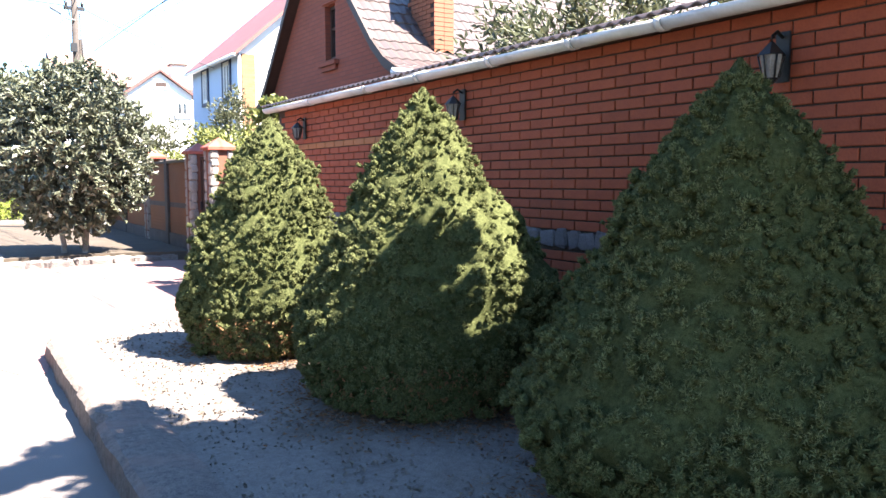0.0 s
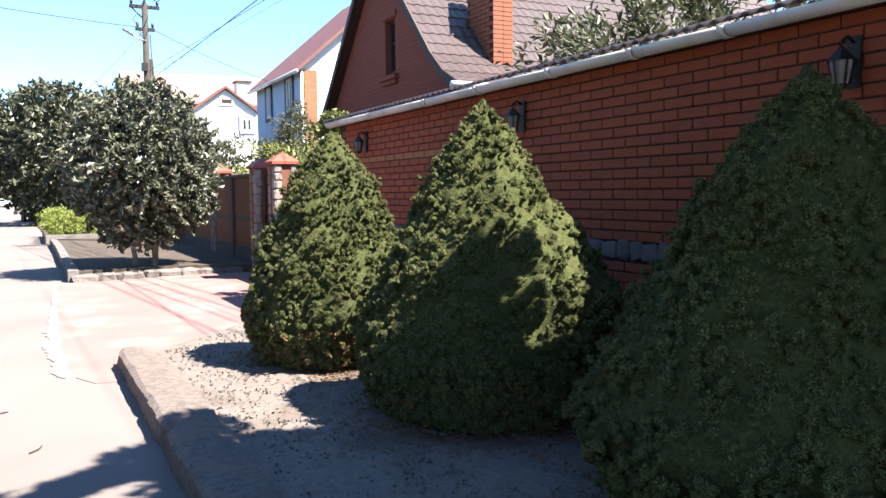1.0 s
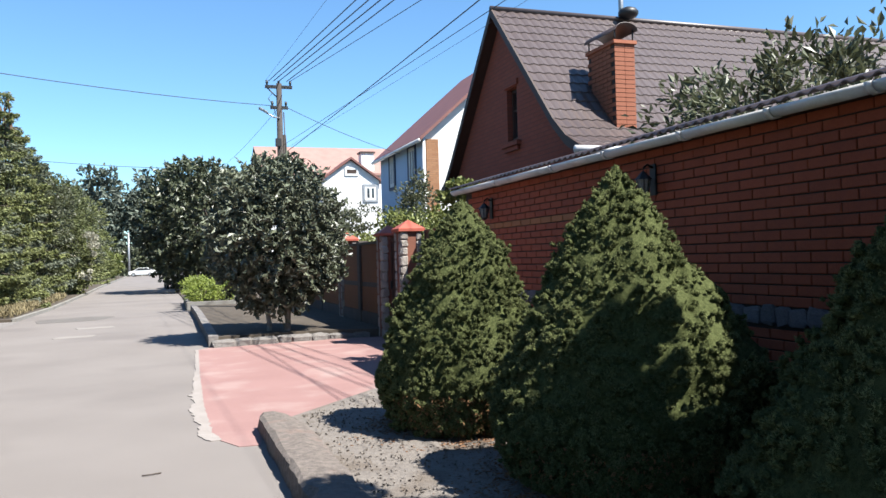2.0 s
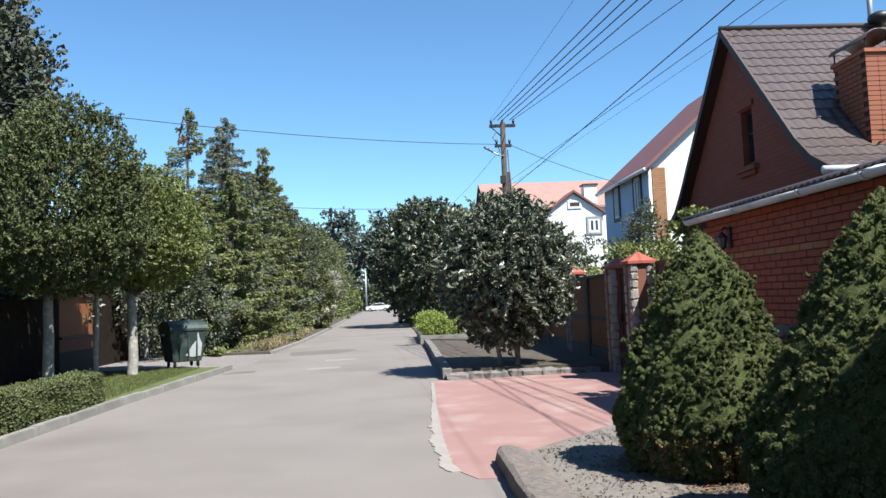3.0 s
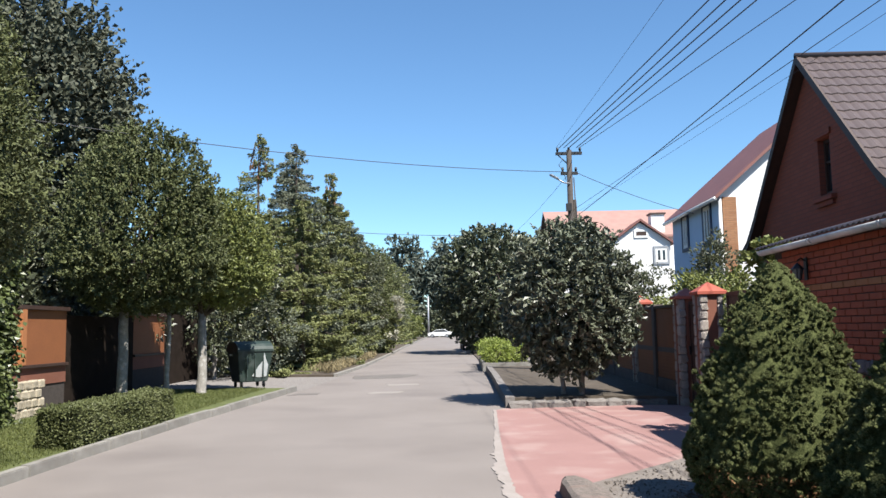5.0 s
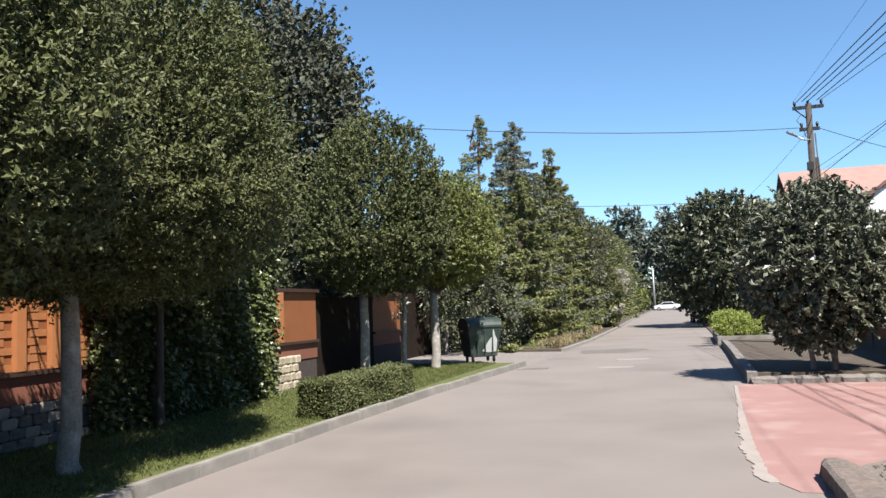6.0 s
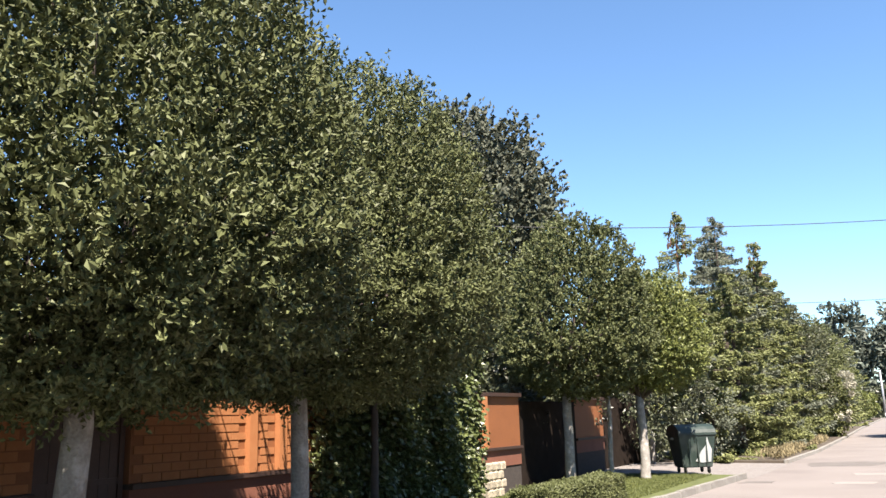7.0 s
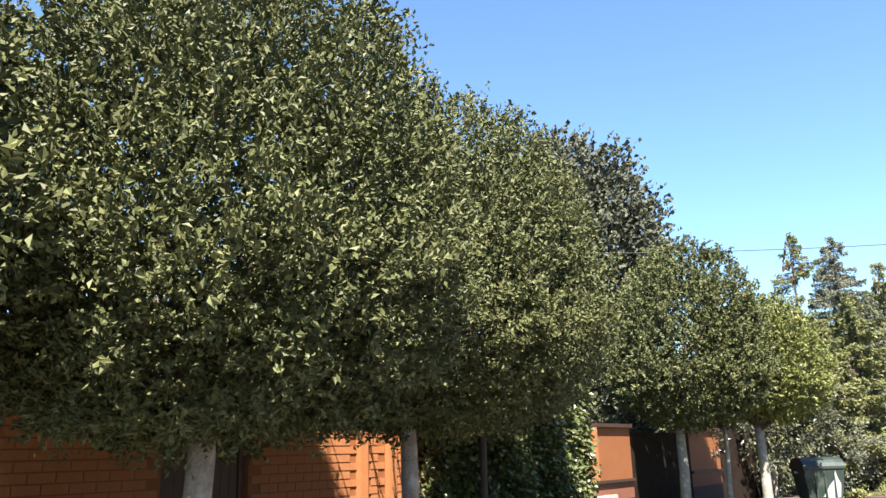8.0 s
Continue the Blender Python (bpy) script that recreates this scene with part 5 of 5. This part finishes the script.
# clipped hedge
hedge = thing("hedge", "low clipped box hedge along the kerb", "hedge", (-5.66, 12.1, 0.09))
# solid core whose colour carries the shade seen through the leaves
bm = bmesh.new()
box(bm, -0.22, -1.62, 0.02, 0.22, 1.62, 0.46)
part("inner_foliage", bm, L_HEDGE_SHADE, hedge, bevel=0.1)
n = 26000
pts, way = [], []
for k in range(n):
    f = rng.random()
    px_, py_ = rng.uniform(-0.28, 0.28), rng.uniform(-1.68, 1.68)
    if f < 0.42:
        p, w = [px_, py_, 0.50], [0, 0, 1]
    elif f < 0.86:
        s = rng.choice([-1, 1])
        p, w = [0.28 * s, py_, rng.uniform(0, 0.5)], [s, 0, 0.3]
    else:
        s = rng.choice([-1, 1])
        p, w = [px_, 1.68 * s, rng.uniform(0, 0.5)], [0, s, 0.3]
    q = Vector(p)
    b = 0.07 * noise.noise(q * 2.5) + 0.04 * noise.noise(q * 7)
    pts.append([p[i] + w[i] * b + rng.normal() * 0.018 for i in range(3)])
    way.append([w[i] + rng.normal() * 0.6 for i in range(3)])
leaves("foliage", np.array(pts), np.array(way), 0.042, 0.6, rng, L_ROUND, hedge)


# ---- waste container ----
def container(at, turn):
    c = thing("waste_container", "dark green wheeled waste container with a domed lid", "waste container", at)
    c.scale = (0.74, 0.86, 0.97)
    c.rotation_euler = (0, 0, turn)
    bm = bmesh.new()
    lo = [bm.verts.new(p) for p in ((-0.52, -0.36, 0.16), (0.52, -0.36, 0.16), (0.52, 0.36, 0.16), (-0.52, 0.36, 0.16))]
    hi = [bm.verts.new(p) for p in ((-0.66, -0.48, 1.0), (0.66, -0.48, 1.0), (0.66, 0.48, 1.0), (-0.66, 0.48, 1.0))]
    bm.faces.new(lo[::-1]), bm.faces.new(hi)
    for i in range(4):
        bm.faces.new((lo[i], lo[(i + 1) % 4], hi[(i + 1) % 4], hi[i]))
    part("body", bm, M_BIN, c, bevel=0.02)
    box_part("rim", (-0.69, -0.51, 0.98), (0.69, 0.51, 1.05), M_BIN, c, bevel=0.012)
    verts, faces = [], []
    for k in range(9):
        w = math.pi * k / 8
        y, z = -0.5 * math.cos(w), 1.05 + 0.22 * math.sin(w)
        verts += [(-0.67, y, z), (0.67, y, z)]
        if k:
            faces.append((2 * k - 2, 2 * k - 1, 2 * k + 1, 2 * k))
    faces += [tuple(range(0, 18, 2)), tuple(range(1, 18, 2))[::-1], (0, 16, 17, 1)]
    obj("lid", verts, faces, M_BIN, c, "domed green lid", smooth=False)
    for x in (-0.3, 0.0, 0.3):
        box_part("rib", (x - 0.02, -0.475, 0.30), (x + 0.02, -0.42, 0.96), M_BIN, c)
    for s in (-1, 1):
        tube("pivot", [(s * 0.64, 0, 0.9), (s * 0.76, 0, 0.9)], 0.03, M_GREY, c, sides=8)
        for t in (-0.26, 0.26):
            w = new("wheel")
            w.parent = c
            bm = bmesh.new()
            bmesh.ops.create_cone(bm, cap_ends=True, segments=14, radius1=0.09, radius2=0.09, depth=0.045, matrix=pose(s * 0.42, t, 0.09, 0, 90, 0))
            part("tyre", bm, M_RUBBER, w)
            box_part("fork", (s * 0.42 - 0.035, t - 0.02, 0.08), (s * 0.42 + 0.035, t + 0.02, 0.18), M_GREY, w)
    # scuffed patch; the sunlit part of the front is in its pale colour
    bm = bmesh.new()
    pts = [(-0.1, 0.32), (0.15, 0.28), (0.46, 0.30), (0.50, 0.62), (0.40, 0.78), (0.34, 0.95), (0.28, 0.72), (0.12, 0.58), (0.02, 0.44)]
    for d in (0, 0.006):
        vs = [bm.verts.new((x, -0.372 - 0.143 * (z - 0.16) - d, z)) for x, z in pts]
        bm.faces.new(vs if d else vs[::-1])
    part("scuffed_sunlit_panel", bm, M_TIN, c, "pale scuffed patch on the front with its sunlight painted in")
    return c


container((-6.14, 21.5, 0.09), math.atan2(0.79, 1.07))


# ---- parked car ----
def car(at, turn, paint, label):
    c = thing("car", label, "car", at)
    c.rotation_euler = (0, 0, turn)
    side = [(-2.05, 0.28), (2.05, 0.28), (2.1, 0.62), (1.95, 0.85), (1.2, 0.95), (0.55, 1.40), (-0.9, 1.42), (-1.55, 0.98), (-2.0, 0.92), (-2.1, 0.6)]
    bm = bmesh.new()
    a = [bm.verts.new((-0.82, y, z)) for y, z in side]
    b = [bm.verts.new((0.82, y, z)) for y, z in side]
    bm.faces.new(a), bm.faces.new(b[::-1])
    for i in range(len(side)):
        bm.faces.new((a[i], b[i], b[(i + 1) % len(side)], a[(i + 1) % len(side)]))
    part("body", bm, paint, c, bevel=0.05)
    for s in (-1, 1):
        bm = bmesh.new()
        vs = [bm.verts.new((s * 0.83, y, z)) for y, z in ((1.1, 0.97), (0.5, 1.34), (-0.85, 1.36), (-1.4, 1.0))]
        bm.faces.new(vs)
        part("side_window", bm, M_GLASS, c)
        for y in (-1.3, 1.3):
            w = new("wheel")
            w.parent = c
            for nm, r, dp, m in (("tyre", 0.31, 0.18, M_RUBBER), ("rim", 0.2, 0.20, M_GREY)):
                bm = bmesh.new()
                bmesh.ops.create_cone(bm, cap_ends=True, segments=18, radius1=r, radius2=r, depth=dp, matrix=pose(s * 0.76, y, 0.31, 0, 90, 0))
                part(nm, bm, m, w)
        box_part("headlight", (s * 0.62 - 0.14, -2.125, 0.62), (s * 0.62 + 0.14, -2.06, 0.76), M_GREY, c)
    box_part("windscreen", (-0.66, -1.53, 1.02), (0.66, -0.96, 1.40), M_GLASS, c)


car((0.35, 58.6, 0), 0.05, M_BLACK, "dark parked car under the chestnut tree")
car((-4.3, 139, 0), 1.45, M_WHITE, "white car parked across the end of the street")

# ---- end of the street and distant woods ----
end_fence = box_part("fence_far", (-30, 152.0, -0.1), (30, 152.2, 2.4), M_GATE)
tagged(end_fence, "brown fence across the end of the street", "fence", kind="structure")
rng = np.random.default_rng(300)
green = thing("roadside_bush", "bright green bush near the lamp post", "bush", (-7.6, 118, 0))
leafy_crown("foliage", rng, (0, 0, 1.8), (1.4, 2.0, 1.9), 40, 0.5, 2600, 0.32, 0.5, L_YELLOW, green, 0.4)
flower = thing("flowering_bush", "shrub with creamy white flowers beside the street", "bush", (-5.0, 50.5, 0))
leafy_crown("foliage", rng, (-0.35, 0, 1.7), (1.0, 1.4, 1.8), 50, 0.4, 3600, 0.18, 0.5, L_FIR, flower, 0.4)
leafy_crown("blossom", rng, (0.15, -0.6, 2.5), (0.75, 0.9, 1.5), 24, 0.24, 1500, 0.15, 0.7, L_FLOWER, flower, 0.7)
# broad-leaved and juniper growth along the left side, between the spruces
# tree behind the waste container: canopy shade put into its darker leaf colour
for k, (x, y, h, r, m, lab) in enumerate(((-6.9, 27.6, 2.6, 1.1, L_BLUEFIR, "silvery juniper bush at the driveway corner"), (-6.0, 32.4, 1.3, 0.8, L_FIR, "low dark juniper at the roadside"), (-5.9, 36.2, 1.5, 0.9, L_FIR, "low dark juniper at the roadside"),
                                         (-8.6, 40, 6.4, 2.2, L_YELLOW, "broad-leaved tree among the spruces"), (-8.4, 46.5, 6.4, 2.4, L_ROUND, "broad-leaved tree among the spruces"), (-8.6, 26.2, 5.6, 2.0, L_CHESTNUT, "tree with shade-dark leaves behind the waste container"),
                                         (-9.6, 53, 6.2, 2.6, L_ROUND, "broad-leaved tree among the spruces"), (-9.4, 68, 5.8, 2.8, L_ROUND, "broad-leaved tree among the spruces"), (-10.5, 32, 6.4, 2.4, L_ROUND, "broad-leaved tree among the spruces"), (-6.4, 43.6, 7.0, 1.7, L_FRUIT, "grey-green tree overtopping the roadside spruces"), (-6.2, 48.5, 6.6, 1.7, L_ROUND, "broad-leaved tree among the spruces"), (-6.9, 56.0, 7.4, 2.0, L_ROUND, "broad-leaved tree among the spruces"), (-7.6, 66.0, 8.2, 2.3, L_ROUND, "broad-leaved tree among the spruces"), (-7.9, 78.0, 8.8, 2.5, L_CHESTNUT, "dark broad-leaved tree among the spruces"))):
    tree("roadside_tree" if h > 3 else "juniper", (x, y, 0.05), 320 + k, h * 0.25, 0.08 if h > 3 else 0.03, (0, 0, h * 0.52), (r, r * 1.1, h * 0.5), 90 if h > 3 else 40, 0.45 if h > 3 else 0.28, 6500 if h > 3 else 3500, 0.16 if h > 3 else 0.10, 0.5, m, lab, "tree" if h > 3 else "shrub", "roadside growth", shell=0.35, n_limb=12)
# dry grass tufts at the edge of the left verge
n = 2600
y = rng.uniform(27.5, 44, n)
x = np.interp(y, [27, 29, 45], [-4.95, -4.85, -5.15]) - np.abs(rng.normal(size=n)) * 0.35
o = leaves("dry_grass", np.stack([x, y, np.full(n, 0.2) + rng.random(n) * 0.15], 1), np.stack([rng.normal(size=n) * 0.4, rng.normal(size=n) * 0.4, np.ones(n)], 1), 0.32, 0.1, rng, mat("dry_grass", (0.165, 0.132, 0.066), (0.231, 0.193, 0.11), 3, 0.9, island=0.3, translucent=0.2))
tagged(o, "dry yellow grass along the far verge", "grass", kind="stuff")
# grass blades on the near verge
n = 60000
y = rng.uniform(3.0, 20.9, n)
x = rng.uniform(-8.15, -5.52, n)
o = leaves("grass", np.stack([x, y, np.full(n, 0.11)], 1), np.stack([rng.normal(size=n) * 0.5, rng.normal(size=n) * 0.5, np.ones(n)], 1), 0.06, 0.16, rng, M_BLADE)
tagged(o, "short green grass of the verge", "grass", kind="stuff")
# far pine woods
n_tree = 420
cx = rng.uniform(-95, 75, n_tree)
cy = 156 + rng.random(n_tree) * 55
th = rng.uniform(14, 21.5, n_tree)
pick = rng.integers(0, n_tree, 130000)
q = unit(rng.normal(size=(130000, 3))) * (rng.random(130000) ** 0.4)[:, None]
lump = np.array([2.5, 2.5, 4.2])
pts = np.stack([cx[pick], cy[pick], th[pick] - 3.3], 1) + q * lump * (0.75 + 0.4 * np.sin(q[:, 2:] * 7 + pick[:, None]))
low = rng.random(130000) < 0.4
pts[low, 2] = rng.random(low.sum()) * 14
o = leaves("far_woods", pts, q + rng.normal(size=(130000, 3)) * 0.6, 1.25, 0.5, rng, L_PINE)
tagged(o, "hazy dark pine woods beyond the street", "woods", kind="stuff")
n = 14000
o = leaves("end_hedge", np.stack([rng.uniform(-26, 26, n), 150.5 + rng.normal(size=n) * 0.5, rng.random(n) ** 1.2 * 5.0], 1), rng.normal(size=(n, 3)), 0.6, 0.6, rng, L_CHESTNUT)
tagged(o, "dark shrubs closing the end of the street", "shrubs", kind="stuff")
# vegetation behind the brick fence on the right
for k, (x, y, h, r, m, lab) in enumerate(((6.2, 22.5, 3.0, 1.6, L_YELLOW, "light green vine-covered shrub behind the fence"), (5.6, 18.2, 2.8, 1.2, L_YELLOW, "light green shrub behind the fence"), (6.0, 26.5, 3.4, 1.7, L_FRUIT, "grey-green garden tree behind the fence"), (5.3, 30.5, 3.4, 1.6, L_FRUIT, "grey-green garden tree behind the fence"),
                                         (7.3, 24.0, 4.2, 0.8, L_FRUIT, "slender garden tree beside the blue house"))):
    tree("garden_tree", (x, y, 0), 360 + k, h * 0.3, 0.06, (0, 0, h * 0.58), (r, r, h * 0.45), 60, 0.36, 3600, 0.12, 0.55, m, lab, "tree", "gardens on the right", shell=0.4, n_limb=8)
vine = thing("vine", "leafy vine at the end of the brick wall", "climbing plant", (3.75, 10.75, 0))
leafy_crown("foliage", rng, (0.15, 0.1, 2.3), (0.35, 0.5, 0.4), 26, 0.16, 900, 0.10, 0.8, L_YELLOW, vine, 0.3)
tube("stem", [(0.3, 0.0, 0), (0.25, 0.05, 1.3), (0.15, 0.1, 2.3)], 0.025, M_TWIG, vine)
# fallen twigs and chips on road and bed
for k in range(5):
    x, y = random.uniform(-0.6, 0.3), random.uniform(3.0, 6.5)
    w = random.random() * 6.3
    o = tube("fallen_twig", [(x, y, 0.008), (x + 0.07 * math.cos(w), y + 0.07 * math.sin(w), 0.012), (x + 0.14 * math.cos(w + 0.3), y + 0.14 * math.sin(w + 0.3), 0.008)], 0.005, M_TWIG, None, sides=4)
    tagged(o, "thin dry twig lying on the asphalt", "twig", "fallen twigs")

# needle litter under the dwarf spruces
n = 9000
spot = rng.integers(0, 3, n)
cx_, cy_, cr_ = np.array([2.79, 2.55, 2.23])[spot], np.array([2.33, 4.61, 6.65])[spot], np.array([1.0, 0.95, 0.85])[spot]
w, rr = rng.random(n) * 6.283, np.abs(rng.normal(0.85, 0.2, n))
pts = np.stack([cx_ + cr_ * rr * np.cos(w), cy_ + cr_ * rr * np.sin(w), np.full(n, 0.106)], 1)
pts = pts[(pts[:, 0] < 3.6) & (pts[:, 0] > 1.0)]
way = rng.normal(size=(len(pts), 3))
way[:, 2] *= 0.12
o = leaves("needle_litter", pts, way, 0.035, 0.25, rng, M_LITTER, fold=0.02)
tagged(o, "brown fallen needles on the gravel", "needle litter", kind="stuff")
# loose stones of the gravel
n = 5200
pts = np.stack([rng.uniform(0.92, 3.4, n), 2.0 + 7.0 * rng.random(n) ** 1.2, np.full(n, 0.103)], 1)
pts = pts[pts[:, 1] < 7.6 + (pts[:, 0] - 0.8) * 1.05]
o = leaves("gravel", pts, rng.normal(size=(len(pts), 3)), 0.028, 0.8, rng, M_GRAVEL, fold=0.3)
tagged(o, "loose grey gravel chips in the bed", "gravel", kind="stuff")
# pale worn edge of the red driveway
outline_l, outline_r = [], []
for k in range(150):
    y = 7.45 + k * 0.0535
    base_x = float(np.interp(y, [7.4, 7.8, 9.3, 12, 15.4], [0.16, 0.085, 0.07, 0.12, 0.22]))
    worn = noise.noise(Vector((k * 0.11, 0, 0))) + 0.6 * noise.noise(Vector((k * 0.37, 5, 0)))
    wide = float(np.interp(y, [7.4, 8.2, 10, 12.5], [0.10, 0.17, 0.15, 0.05]))
    outline_l.append((base_x - wide * (0.65 + 0.55 * max(-0.9, worn)), y))
    outline_r.append((base_x + 0.03 + 0.03 * noise.noise(Vector((k * 0.5, 2, 7))), y))
bm = bmesh.new()
for k in range(149):
    slab(bm, [outline_l[k], outline_r[k], outline_r[k + 1], outline_l[k + 1]], -0.02, 0.0095)
o = part("driveway_edge", bm, mat("pale_cement", (0.209, 0.182, 0.165), (0.264, 0.237, 0.22), 6, 0.9, 0.6, 80))
tagged(o, "pale crumbling cement edge of the driveway", "driveway edge", kind="structure")

# ---- pieces of the near brick wall ----
bm = bmesh.new()
box(bm, 0.0, -0.125, 0.0, 0.014, 0.125, 0.065)
bmesh.ops.bevel(bm, geom=[e for e in bm.edges if all(v.co.x < 0.001 for v in e.verts)], offset=0.004, segments=1, affect="EDGES")
bmesh.ops.recalc_face_normals(bm, faces=bm.faces[:])
brick_me = bpy.data.meshes.new("brick")
bm.to_mesh(brick_me)
brick_me.materials.append(M_BRICK)
base_v = [v.co.copy() for v in bm.verts]
base_f = [[v.index for v in f.verts] for f in bm.faces]
bm.free()
rest_v, rest_f, pale_v, pale_f = [], [], [], []
count = 0
for r in range(26):
    z = 0.585 + r * 0.075
    if 1.0 < z < 1.185 or z > 2.43:
        continue
    for c in range(-8, 34):
        y = 1.66 + c * 0.26 + (0.13 if r % 2 else 0)
        if y > 10.22:
            continue
        dx = random.uniform(-0.0015, 0.0015)
        pale = y > 7.3 and 1.90 < z < 1.97
        if not pale and 2.15 < y < 5.3 and count < 300:
            o = new("brick", brick_me)
            o.parent = wall
            o.location = (WX + dx, y, z)
            count += 1
        else:
            vv, ff = (pale_v, pale_f) if pale else (rest_v, rest_f)
            ff += [tuple(i + len(vv) for i in f) for f in base_f]
            vv += [v + Vector((WX + dx, y, z)) for v in base_v]
tagged(obj("brick_courses", rest_v, rest_f, M_BRICK, wall), kind="stuff")
obj("pale_course", pale_v, pale_f, M_BRICK_PALE, wall, "paler orange brick course")
y, k = 1.2, 0
while y < 10.3:
    w = random.uniform(0.10, 0.21)
    stone_at(GREYS, k, (WX + 0.005, y + w / 2, 1.118 + random.uniform(-0.006, 0.006)), (0.05, w * 0.97, random.uniform(0.105, 0.14)), wall)
    y, k = y + w, k + 1
# pieces of the left garden wall
bm = bmesh.new()
box(bm, -0.012, -0.125, 0.0, 0.002, 0.125, 0.086)
left_me = bpy.data.meshes.new("brick")
bmesh.ops.recalc_face_normals(bm, faces=bm.faces[:])
bm.to_mesh(left_me)
bm.free()
left_me.materials.append(M_BRICK_PALE)
for r in range(10):
    for c in range(27):
        y = 2.5 + c * 0.26 + (0.13 if r % 2 else 0)
        if (y < 4.62 or 5.98 < y) and not 7.5 < y < 7.76 and not 8.05 < y < 8.3:
            o = new("brick", left_me)
            o.parent = fence
            o.location = (FX + random.uniform(-0.002, 0.002), y, 1.035 + r * 0.102)
